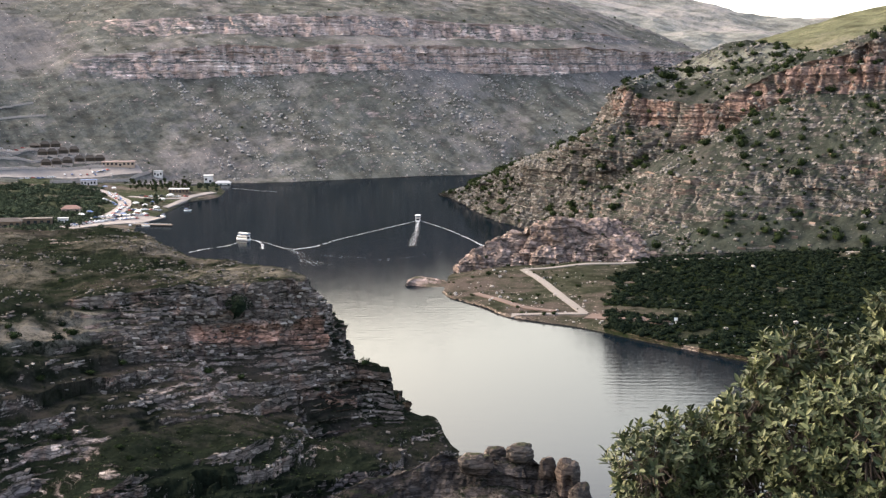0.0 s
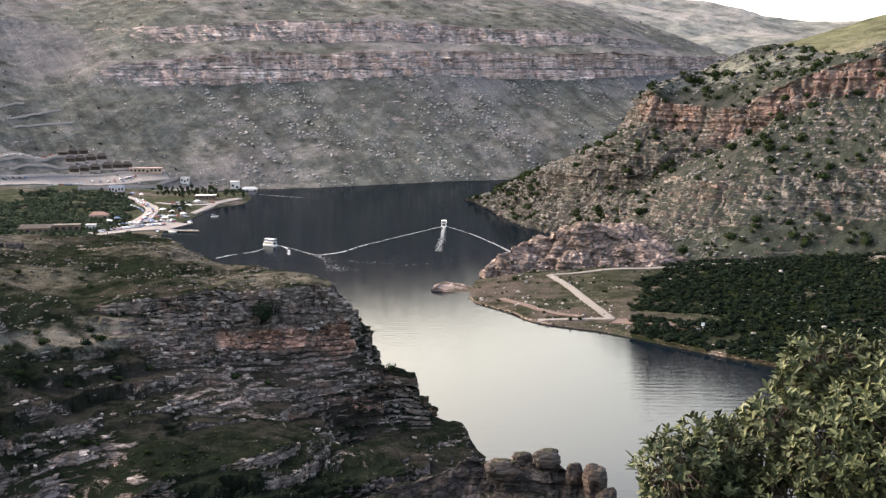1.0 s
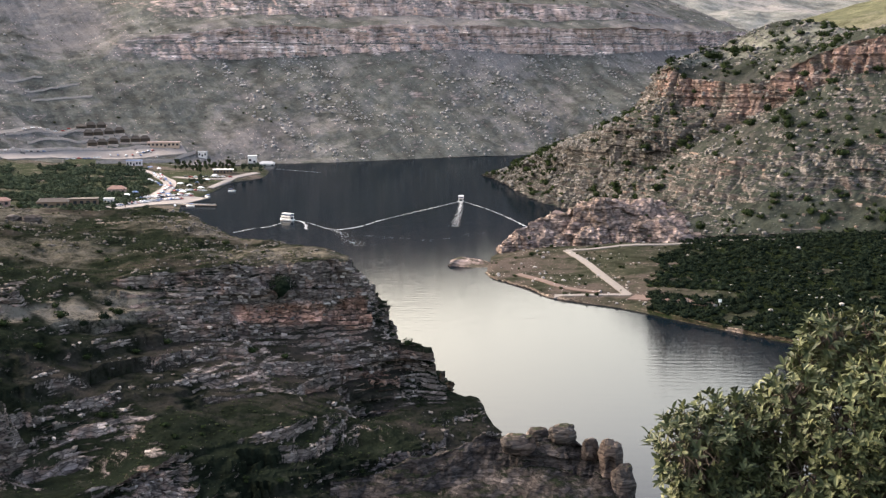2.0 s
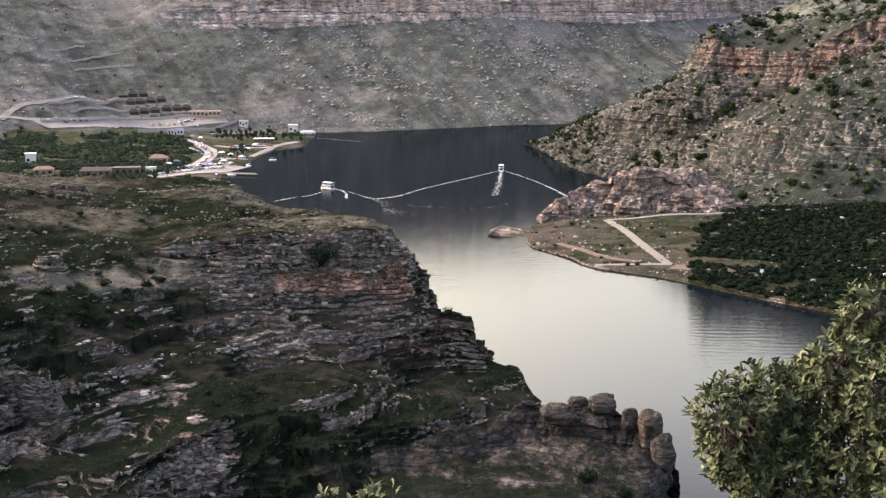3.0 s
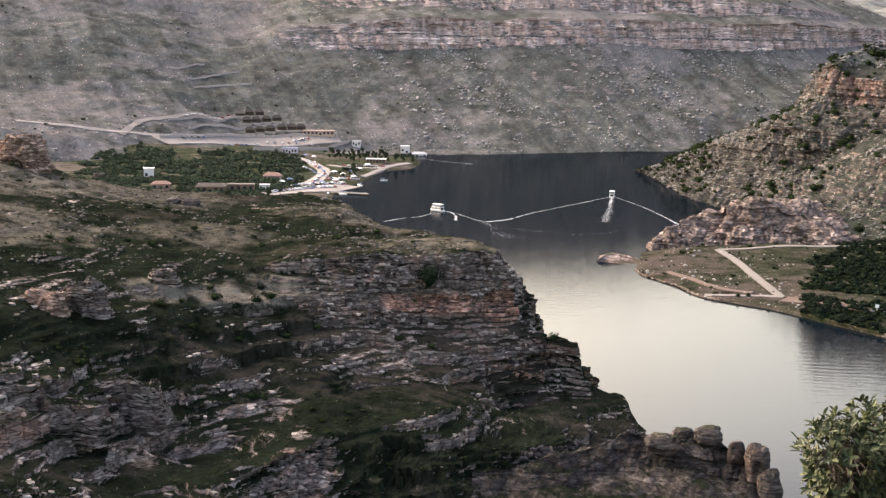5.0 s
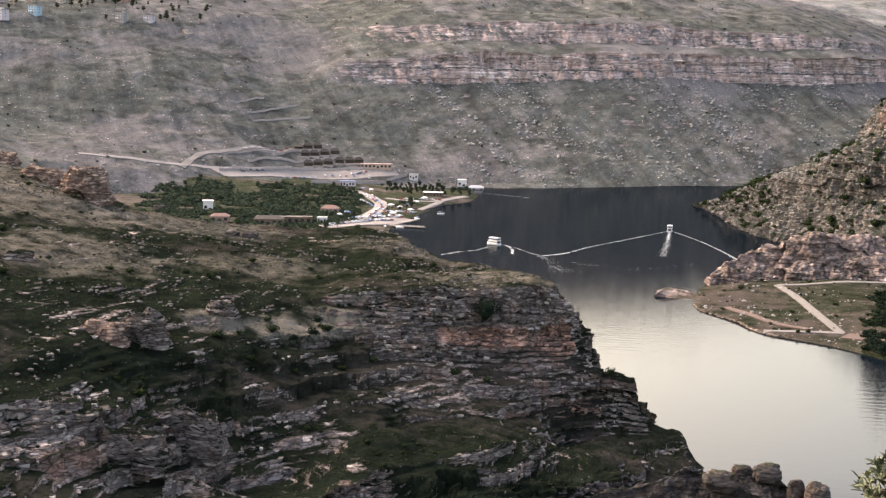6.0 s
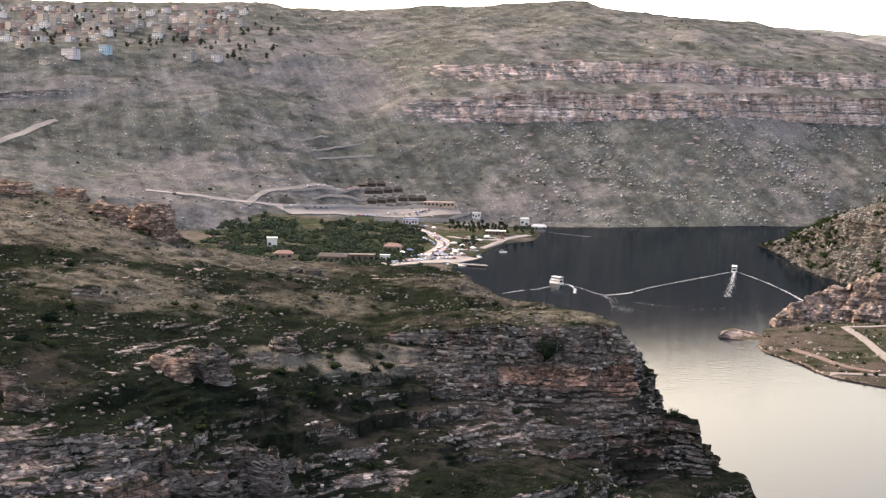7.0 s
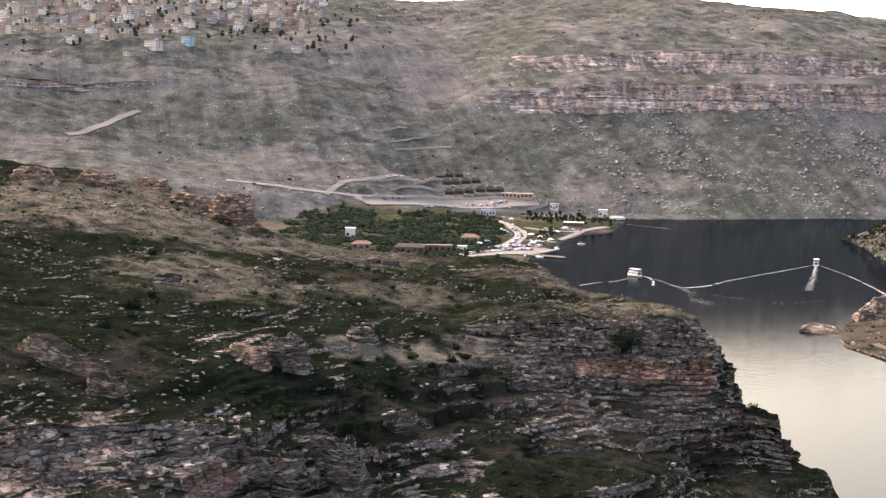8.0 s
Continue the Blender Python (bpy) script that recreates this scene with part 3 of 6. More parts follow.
# near promontory
PROMONTORY_COVER = [
    # green gully and the turf at the cliff's foot
    ("turf", -77, 337, 23, 6, 6, 0.9), ("turf", -71, 322, 20, 9, 7, 0.9), ("turf", -60, 303, 16, 12, 7, 0.9), ("turf", -52, 291, 9, 13, 7, 0.9), ("turf", -50, 312, 15, 10, 5, 0.8),
    ("turf", -42, 300, 9, 10, 6, 0.7), ("turf", -35, 322, 10, 12, 5, 0.8), ("turf", -18, 334, 12, 12, 4, 0.8), ("turf", -35, 385, 12, 8, 4, 0.9),
    ("turf", -21, 402, 25, 7, 2.5, 0.8), ("turf", -7, 397, 10, 6, 5, 0.8),
    # green slopes between the rock faces
    ("turf", -92, 361, 36, 7, 6, 0.9), ("turf", -99, 341, 31, 13, 4, 0.9), ("turf", -115, 329, 37, 11, 4, 0.8), ("turf", -124, 308, 38, 12, 4, 0.8),
    ("turf", -114, 307, 32, 10, 3.5, 0.7), ("turf", -135, 295, 42.5, 14, 5, 0.8), ("turf", -173, 257, 52, 10, 5, 0.8), ("turf", -143, 272, 45, 9, 4, 0.5),
    ("turf", -157, 434, 51.6, 26, 8, 0.5), ("turf", -125, 453, 49, 26, 8, 0.5), ("turf", -80, 451, 47, 24, 6, 0.5), ("turf", -120, 388, 48, 16, 5, 0.5),
    # bare rock faces
    ("turf", -66, 385, 38, 26, 9, -0.35), ("turf", -45, 400, 38, 18, 10, -0.4), ("turf", -66, 366, 25, 18, 6, -0.3), ("turf", -38, 392, 22, 14, 6, -0.3),
    ("turf", -109, 280, 23, 15, 9, -0.3), ("turf", -90, 318, 22, 9, 7, -0.25), ("turf", -145, 226, 40, 22, 9, -0.3), ("turf", -126, 258, 34, 16, 6, -0.3),
    ("turf", -16, 306, 9, 11, 5, -0.6), ("turf", -25, 298, 6, 10, 5, -0.6), ("turf", -72, 284, 14, 8, 6, -0.5),
    # pinkish scree and rubble
    ("scree", -112, 357, 42, 11, 4, 1), ("scree", -100, 369, 42, 9, 4, 1), ("scree", -127, 345, 45, 9, 4, 1), ("scree", -142, 421, 50, 24, 6, 0.5), ("scree", -62, 428, 48, 24, 5, 0.7), ("turf", -110, 358, 42, 17, 5, 0.5),
    ("scree", -190, 380, 57, 30, 10, 0.65), ("scree", -240, 470, 65, 45, 14, 0.65), ("scree", -300, 520, 72, 60, 15, 0.65), ("scree", -330, 440, 74, 60, 15, 0.65),
    ("scree", -105, 500, 47, 30, 8, 0.65), ("scree", -200, 520, 55, 40, 10, 0.65),
    # rust on the cliff
    ("rust", -68, 390, 36, 9, 2.5, 1), ("rust", -55, 396, 34.5, 9, 3, 1), ("rust", -40, 404, 33, 7, 5, 1), ("rust", -31, 391, 15, 8, 2.5, 0.8), ("rust", -48, 375, 16, 6, 2, 0.7),
    ("rust", -139, 313, 46, 7, 4, 1), ("rust", -126, 258, 31, 14, 2, 0.6)]
landform("promontory", [
    [(-549.7, 684.7, 62.5), (-461.7, 689.7, 67.3), (-344.2, 658.4, 56.6), (-301.1, 659.5, 44.3), (-260.3, 657.4, 35.4), (-219.8, 654, 32.7), (-179.5, 658, 32.1), (-150, 657.1, 30.3), (-108.2, 587.1, 26.9), (-72.7, 533.1, 29.7), (-41.6, 468.2, 31.3), (-28.5, 429.1, 16), (-11.5, 419.8, 4.3)],
    [(-470.1, 587, 85.7), (-398, 595.2, 81.3), (-289, 553.1, 70.1), (-252.5, 553.1, 58.6), (-217.9, 550.4, 51.5), (-184.1, 547.9, 49.3), (-151.1, 553.8, 48.3), (-125.3, 548.9, 47.7), (-93.3, 494.3, 43.8), (-66.9, 461.2, 45.8), (-43.6, 435.8, 44.4), (-31.5, 418.8, 24.6), (-13.8, 409.8, 13.8)],
    [(-322.2, 400.5, 72.8), (-283.1, 421.8, 70.3), (-217.7, 415.4, 61.3), (-194.2, 424.7, 57.2), (-170.9, 431.4, 53.4), (-146.9, 437, 49.6), (-127.1, 436.9, 48.4), (-106, 431.1, 48.4), (-83.6, 414.7, 48.2), (-63.6, 414.1, 49), (-43.1, 421.8, 46.5), (-31.4, 411.8, 26.4), (-14.1, 405.8, 15.4)],
    [(-245.2, 303.2, 63.2), (-215.8, 320.1, 60.6), (-175.8, 334.6, 55.5), (-159.9, 349.1, 54), (-143.8, 362.5, 51), (-125.7, 373.4, 48.5), (-110.3, 379.3, 46.5), (-97.3, 381.8, 48.3), (-79.1, 392.1, 48.8), (-61.5, 400.3, 48.6), (-42.7, 409.8, 47.6), (-31.8, 407.8, 27.5), (-14.7, 403.7, 17.3)],
    [(-191.9, 235.8, 55.4), (-172.8, 254.9, 52.5), (-147.4, 279.5, 48.9), (-136.5, 297.1, 45.3), (-124.1, 312.2, 42.2), (-112.4, 333.6, 37), (-101.7, 349.5, 35.1), (-89.3, 363.2, 33.7), (-73.1, 380, 31.1), (-56.5, 391.9, 30.2), (-40.6, 402, 29.3), (-32.6, 405.7, 27.2), (-15.8, 401.7, 20.8)],
    [(-173.3, 212.2, 52.5), (-156.3, 229.9, 48.3), (-135.6, 256.4, 42.6), (-125.9, 273.4, 37.2), (-115.5, 289.8, 31.8), (-105.5, 312.7, 28.8), (-96.4, 331.2, 27), (-85.9, 349.6, 27.2), (-70.9, 369.2, 26.8), (-55, 382.1, 26.5), (-39.7, 394, 26.5), (-26.8, 402.1, 25.8), (-16.5, 401.7, 23.6)],
    [(-163.7, 199.4, 43.2), (-148.4, 217.2, 39), (-128.9, 242.9, 32.9), (-119.5, 258.7, 27.5), (-109.4, 274, 22.4), (-97.7, 289.2, 18.9), (-88.8, 304.8, 19.1), (-79.9, 325.2, 20.5), (-66.7, 347.8, 18.5), (-52, 363, 17.1), (-38.1, 381.3, 15), (-24.3, 395.1, 14.1), (-13.1, 399.8, 14.4)],
    [(-150.2, 182.1, 39.8), (-135.7, 197.9, 35.6), (-117.5, 220.7, 29.3), (-109.2, 235.9, 24.3), (-101, 252.6, 20), (-87.9, 260.1, 20.7), (-79.3, 272.3, 21.2), (-72, 293.3, 20.6), (-60.6, 316.3, 17.5), (-47.4, 331.5, 16.3), (-37.1, 372.6, 9), (-20.4, 389.5, 8.8), (-2.4, 396, 8.5)],
    [(-144.8, 174.8, 33.7), (-131, 190.3, 28.9), (-113.5, 212.6, 21.9), (-105.7, 227.7, 16.9), (-97.8, 244.1, 12.5), (-83.1, 245.7, 16.5), (-76.3, 261.8, 14.9), (-68.8, 280.4, 13), (-56.5, 295.7, 11.5), (-44.3, 311.6, 10), (-32.5, 329.2, 8.3), (-16.5, 347.8, 6.7), (3.6, 379.5, 1)],
    [(-135.1, 162.1, 26.7), (-122.4, 176.8, 21.3), (-106.3, 198.3, 13.2), (-99.2, 213, 7.3), (-92.1, 229.2, 1.9), (-84.8, 250, -3), (-76, 260.6, -3), (-66.6, 271.8, -3), (-53.5, 281, -3), (-41, 290.4, -3), (-29.9, 308, -6), (-14.7, 323, -6), (6.2, 353.6, -6)],
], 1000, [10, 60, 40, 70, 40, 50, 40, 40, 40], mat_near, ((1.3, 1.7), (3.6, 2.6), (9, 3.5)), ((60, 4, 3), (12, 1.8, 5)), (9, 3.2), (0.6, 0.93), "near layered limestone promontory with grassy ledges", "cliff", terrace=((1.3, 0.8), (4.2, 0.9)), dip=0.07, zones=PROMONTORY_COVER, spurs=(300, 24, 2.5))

# rock ridge with knobs at the promontory's foot
landform("knob_ridge", [
    [(-39, 328.5, 4), (-17.9, 336, 8.1), (1, 344, 11.3), (12.6, 340.1, 12.1), (25.3, 333.7, 9.7), (33.5, 322.6, 7.4), (36.9, 313.7, 0.6)],
    [(-37.5, 315.7, 9.6), (-17.1, 322.1, 11.6), (0.9, 329.1, 16.1), (12.2, 327.1, 16.4), (24.3, 321.6, 15.5), (31.4, 316.3, 13.7), (35.4, 312.2, 10.9)],
    [(-36.9, 309.4, 4.6), (-16.7, 314.9, 6), (1, 321.1, 8.7), (12.1, 320.9, 10.4), (24.2, 318.2, 8.6), (30.8, 315.8, 8.2), (35.2, 313.4, 4.8)],
    [(-34.2, 286.5, 1.7), (-15.5, 291.2, 3.2), (1.1, 295.5, 3.4), (11.3, 297.3, 4.4), (23, 298.6, 4.2), (29.6, 300.9, 2.1), (34.9, 311.3, -0)],
    [(-29.6, 245.6, -3.5), (-13.4, 252.1, -3.5), (1.1, 261.3, -3.5), (10.3, 264.7, -3.5), (21.1, 268.5, -3.5), (27.6, 277.9, -3.5), (33.9, 291.2, -3.5)],
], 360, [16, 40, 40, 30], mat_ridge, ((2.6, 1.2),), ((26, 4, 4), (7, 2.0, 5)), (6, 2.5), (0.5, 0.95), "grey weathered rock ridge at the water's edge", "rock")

# valley floor by the village
landform("valley_floor", [
    [(-809, 864.8, 3), (-492.9, 922.2, 3), (-302, 896.1, 2), (-230.7, 939.1, 1), (-226.9, 1010.5, -1), (-228.2, 1065.5, -1), (-227.8, 1127.2, -1), (-227.6, 1208.1, -1), (-208.3, 1256, -1), (-213.4, 1336.8, -1)],
    [(-841.3, 899.8, 8), (-521.2, 975.3, 6), (-333.7, 989.4, 4), (-263.7, 1034.5, 3), (-243.3, 1055.4, 2), (-238.9, 1098.8, 2), (-233, 1152, 1.5), (-229.9, 1214.2, 1.5), (-214.7, 1261.5, 1.5), (-217, 1330.8, 1)],
    [(-1045.6, 1119.5, 12), (-629.2, 1177.6, 12), (-448.1, 1164.4, 9), (-351.9, 1207.6, 7), (-301.9, 1225.6, 5), (-277.8, 1238.4, 5), (-253.4, 1251.3, 5), (-238.7, 1259.1, 5), (-228.4, 1292.3, 4), (-221.9, 1339.3, 3)],
    [(-818.8, 877.3, 46.8), (-593.7, 1111.3, 35.1), (-502.9, 1274.4, 23.1), (-429.2, 1385, 9.8), (-352, 1427.2, 5), (-324.2, 1444, 1.2), (-296, 1460.3, -1.3), (-277.7, 1463.9, -2.1), (-259.5, 1467.2, -2.9), (-241.2, 1470.3, -3.6)],
], 300, [10, 40, 30], mat_flat, ((1.5, 0.5),), ((60, 2, 3), (12, 0.5, 3)), (10, 0.5), (0.5, 0.8), "valley floor with bare earth by the lakeside village", "ground")

# islet
landform("islet", [
    [(-20.7, 717.7, 0), (-16.4, 715.7, 0), (-7.2, 711.7, 0), (3.3, 711.7, 0)],
    [(-19.4, 715.7, 1.8), (-14.9, 719.8, 3.1), (-7.3, 722, 2.1), (3.4, 724, -0)],
    [(-18.9, 721.8, 2.8), (-13.5, 727.9, 3.4), (-5.9, 732, 1.9), (3.4, 736, -0.6)],
    [(-18.7, 734.8, -1), (-12.3, 744.9, -1), (-4.4, 750, -2.1), (3.5, 750, -3.3)],
    [(-18.7, 737.8, -4), (-12.4, 749.9, -5.9), (-4.5, 756, -6.8), (3.5, 756, -6.8)],
], 60, [6, 8, 6, 6], mat_head, ((0.8, 0.8),), ((9, 1.6, 4),), (5, 1), (0.6, 0.95), "low reddish rock islet in the lake", "rock")

# slope under the camera's feet
landform("near_slope", [
    [(-60, -40, 112), (-20, -40, 112), (20, -40, 112), (60, -40, 112)],
    [(-60, -2, 108.6), (-20, -2, 108.4), (20, -2, 108.4), (60, -2, 108.6)],
    [(-60, 3, 107.2), (-20, 3, 107), (20, 3, 107), (60, 3, 107.2)],
    [(-60, 14, 101), (-20, 14, 100.5), (20, 14, 100.5), (60, 14, 101)],
    [(-90, 90, 52), (-30, 90, 48), (30, 90, 46), (90, 90, 44)],
    [(-160, 200, 0), (-60, 200, -4), (30, 200, -6), (160, 200, -12)],
], 120, [20, 12, 20, 60, 60], mat_near, ((1, 0.3),), ((10, 0.25, 4),), (5, 0.2), (0.5, 0.8), "steep grassy slope below the viewpoint", "slope")


# ---------------------------------------------------------------- helpers for things
from mathutils.bvhtree import BVHTree


def part(name, geo, mat, parent, label="", at=(0, 0, 0), turn=0):
    """Links (verts, faces) or a mesh as one mesh object under a thing or a part."""
    if isinstance(geo, bpy.types.Mesh):
        me = geo
    else:
        me = bpy.data.meshes.new(name)
        me.from_pydata([tuple(v) for v in geo[0]], [], [tuple(f) for f in geo[1]])
        me.materials.append(mat)
    ob = new(name, me)
    ob.parent = parent
    ob.matrix_basis = pose(*at, 0, 0, turn)
    if label:
        ob["label"] = label
    return ob


def thing(name, label, category, group="", kind=""):
    return tagged(new(name), label, category, group, kind)


def join(*geos):
    verts, faces = [], []
    for v, f in geos:
        k = len(verts)
        verts += [tuple(p) for p in v]
        faces += [tuple(i + k for i in q) for q in f]
    return verts, faces


def box(x, y, z, sx, sy, sz, top=1.0):
    """A box by its base centre and size; top narrows its upper face."""
    v = []
    for k, s in ((0, 1.0), (sz, top)):
        v += [(x + a * sx / 2 * s, y + b * sy / 2 * s, z + k) for a, b in ((-1, -1), (1, -1), (1, 1), (-1, 1))]
    return v, [(3, 2, 1, 0), (4, 5, 6, 7), (0, 1, 5, 4), (1, 2, 6, 5), (2, 3, 7, 6), (3, 0, 4, 7)]


def tube(path, radii, sides=7):
    v, f = [], []
    for i, (p, r) in enumerate(zip(path, radii)):
        p = Vector(p)
        a = Vector(path[max(i - 1, 0)])
        b = Vector(path[min(i + 1, len(path) - 1)])
        q = (b - a).to_track_quat("Z", "Y")
        for k in range(sides):
            w = 2 * math.pi * k / sides
            v.append(tuple(p + q @ Vector((r * math.cos(w), r * math.sin(w), 0))))
    for i in range(len(path) - 1):
        for k in range(sides):
            f.append((i * sides + k, i * sides + (k + 1) % sides, (i + 1) * sides + (k + 1) % sides, (i + 1) * sides + k))
    f.append(tuple(range(sides))[::-1])
    f.append(tuple(range((len(path) - 1) * sides, len(path) * sides)))
    return v, f


def ball(levels=1):
    bm = bmesh.new()
    bmesh.ops.create_icosphere(bm, subdivisions=levels, radius=1)
    v = np.array([p.co[:] for p in bm.verts])
    f = np.array([[p.index for p in q.verts] for q in bm.faces])
    bm.free()
    return v, f


def mesh_of(name, verts, faces, mat, smooth=False):
    me = bpy.data.meshes.new(name)
    me.from_pydata(verts.tolist(), [], faces.tolist())
    me.materials.append(mat)
    if smooth:
        me.shade_smooth()
    return me


TREES = {}
for land_name, land_q, _ in LANDS:
    nv, nu = land_q.shape[:2]
    ids = np.arange(nv * nu).reshape(nv, nu)
    quads = np.stack([ids[:-1, :-1], ids[:-1, 1:], ids[1:, 1:], ids[1:, :-1]], -1).reshape(-1, 4)
    TREES[land_name] = BVHTree.FromPolygons(land_q.reshape(-1, 3).tolist(), quads.tolist())


def drop(x, y, lands):
    """Height of the ground at x, y: the highest of the named lands."""
    best = None
    for k in lands:
        hit = TREES[k].ray_cast(Vector((x, y, 900)), Vector((0, 0, -1)))
        if hit[0] is not None and (best is None or hit[0].z > best):
            best = hit[0].z
    return 0.0 if best is None else best


def on_land(name, count, seed, keep, zmin=1.5):
    """Random places on a land, evenly by area: positions and normals where keep(positions, normals) holds."""
    q, n = next((a, b) for k, a, b in LANDS if k == name)
    rng = np.random.RandomState(seed)
    du = np.linalg.norm(np.diff(q, axis=1)[:-1], axis=2)
    dv = np.linalg.norm(np.diff(q, axis=0)[:, :-1], axis=2)
    area = (du * dv).ravel()
    pick = rng.choice(len(area), count * 8, p=area / area.sum())
    i, j = np.unravel_index(pick, du.shape)
    p = q[i, j] + (q[i, j + 1] - q[i, j]) * rng.rand(len(i), 1) + (q[i + 1, j] - q[i, j]) * rng.rand(len(i), 1)
    m = n[i, j]
    ok = (p[:, 2] > zmin) & keep(p, m)
    return p[ok][:count], m[ok][:count], rng


def scatter_stuff(name, land, count, seed, keep, shape, size, mat, label, category, flat=0.7, sink=0.25, zmin=1.5):
    """One object of many small pieces strewn over a land. shape: list of (verts, faces) to choose from."""
    p, n, rng = on_land(land, count, seed, keep, zmin)
    verts, faces, k = [], [], 0
    for i in range(len(p)):
        v, f = shape[rng.randint(len(shape))]
        s = size[0] + (size[1] - size[0]) * rng.rand() ** 2.5
        a = rng.rand() * 6.283
        c, d = math.cos(a), math.sin(a)
        w = v * np.array([s * rng.uniform(0.75, 1.3), s * rng.uniform(0.75, 1.3), s * flat * rng.uniform(0.7, 1.2)])
        w = np.stack([w[:, 0] * c - w[:, 1] * d, w[:, 0] * d + w[:, 1] * c, w[:, 2]], 1) + p[i] + np.array([0, 0, s * flat * (1 - 2 * sink)])
        verts.append(w)
        faces.append(f + k)
        k += len(v)
    ob = new(name, mesh_of(name, np.concatenate(verts), np.concatenate(faces), mat))
    return tagged(ob, label, category, kind="stuff")


# ---------------------------------------------------------------- materials of things
mat_stone = plain_material("boulder_stone", (0.075, 0.067, 0.059), 0.95, 0.45, 0.5)
mat_stone_hill = plain_material("hill_stone", (0.115, 0.111, 0.105), 0.95, 0.45, 0.5)
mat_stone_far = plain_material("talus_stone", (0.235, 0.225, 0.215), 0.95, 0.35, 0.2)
mat_knob = terrain_material("knob_rock", (0.1, 0.089, 0.081), (0.15, 0.105, 0.08), (0.03, 0.035, 0.02), (0.1, 0.08, 0.06), 1.4, (0.96, 0.999), 0.0, 0.3, 0.2, 0.3, 0.7, 0, 1.2, 0.5)
mat_shrub = leaf_material("shrub_leaves", (0.009, 0.015, 0.0065), (0.034, 0.046, 0.02), 0.2)
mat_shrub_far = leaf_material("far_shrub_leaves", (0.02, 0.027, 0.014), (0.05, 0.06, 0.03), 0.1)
mat_thicket_leaves = leaf_material("thicket_leaves", (0.006, 0.0095, 0.0065), (0.019, 0.0275, 0.0175), 0.12)
mat_grove = leaf_material("grove_leaves", (0.024, 0.033, 0.021), (0.072, 0.088, 0.056), 0.05)
mat_oak = leaf_material("oak_leaves", (0.023, 0.034, 0.015), (0.122, 0.135, 0.06), 1.5, 0.2)
mat_bark = plain_material("bark", (0.06, 0.045, 0.032), 0.95, 0.4, 8)
mat_trunk = plain_material("trunk_wood", (0.08, 0.06, 0.045), 0.95, 0.3, 1)
mat_road = plain_material("gravel_road", (0.135, 0.125, 0.115), 0.95, 0.18, 0.25)
mat_track = plain_material("red_earth", (0.075, 0.05, 0.04), 0.98, 0.3, 0.3)
mat_lot = plain_material("packed_earth", (0.19, 0.172, 0.158), 0.97, 0.22, 0.12)
mat_wall_stone = plain_material("retaining_stone", (0.34, 0.29, 0.262), 0.95, 0.3, 0.6)
mat_foam = plain_material("foam", (0.36, 0.385, 0.4), 0.6, 0.15, 1)
mat_white = plain_material("white_paint", (0.72, 0.72, 0.7), 0.6, 0.1, 0.5)
mat_blue = plain_material("blue_paint", (0.1, 0.16, 0.3), 0.5, 0.15, 0.5)
mat_dark = plain_material("dark_glass", (0.02, 0.024, 0.03), 0.15, 0.2, 0.5)
mat_tyre = plain_material("tyre_rubber", (0.02, 0.02, 0.02), 0.9, 0.2, 3)
mat_deck = plain_material("deck_boards", (0.22, 0.17, 0.12), 0.8, 0.3, 1)
mat_roof_dark = plain_material("dark_thatch", (0.06, 0.05, 0.042), 0.95, 0.35, 0.5)
mat_roof_red = plain_material("red_tiles", (0.17, 0.1, 0.08), 0.9, 0.25, 0.5)
mat_timber = plain_material("timber", (0.13, 0.09, 0.06), 0.9, 0.3, 0.8)
mat_grey = plain_material("grey_metal", (0.3, 0.31, 0.32), 0.5, 0.15, 0.5)
WALLS = [plain_material("plaster_" + k, c, 0.9, 0.15, 0.3) for k, c in (
    ("cream", (0.38, 0.32, 0.27)), ("white", (0.55, 0.52, 0.5)), ("pink", (0.36, 0.26, 0.23)), ("grey", (0.25, 0.235, 0.225)),
    ("ochre", (0.33, 0.25, 0.19)), ("blue", (0.27, 0.36, 0.42)), ("brick", (0.23, 0.15, 0.125)), ("lilac", (0.46, 0.42, 0.43)))]
PAINTS = [plain_material("car_paint_" + k, c, 0.3, 0.05, 0.5) for k, c in (
    ("white", (0.75, 0.75, 0.75)), ("silver", (0.45, 0.46, 0.48)), ("black", (0.03, 0.03, 0.035)), ("red", (0.3, 0.04, 0.03)), ("blue", (0.08, 0.14, 0.3)))]

# ---------------------------------------------------------------- stones and shrubs
rng0 = np.random.RandomState(11)
BALL1, BALL1_F = ball(1)
BALL2, BALL2_F = ball(2)
STONES = []
for k in range(8):
    v = BALL1 * (1 + rng0.uniform(-0.28, 0.28, (len(BALL1), 1)))
    v = np.sign(v) * np.abs(v) ** 0.8
    STONES.append((v, BALL1_F))


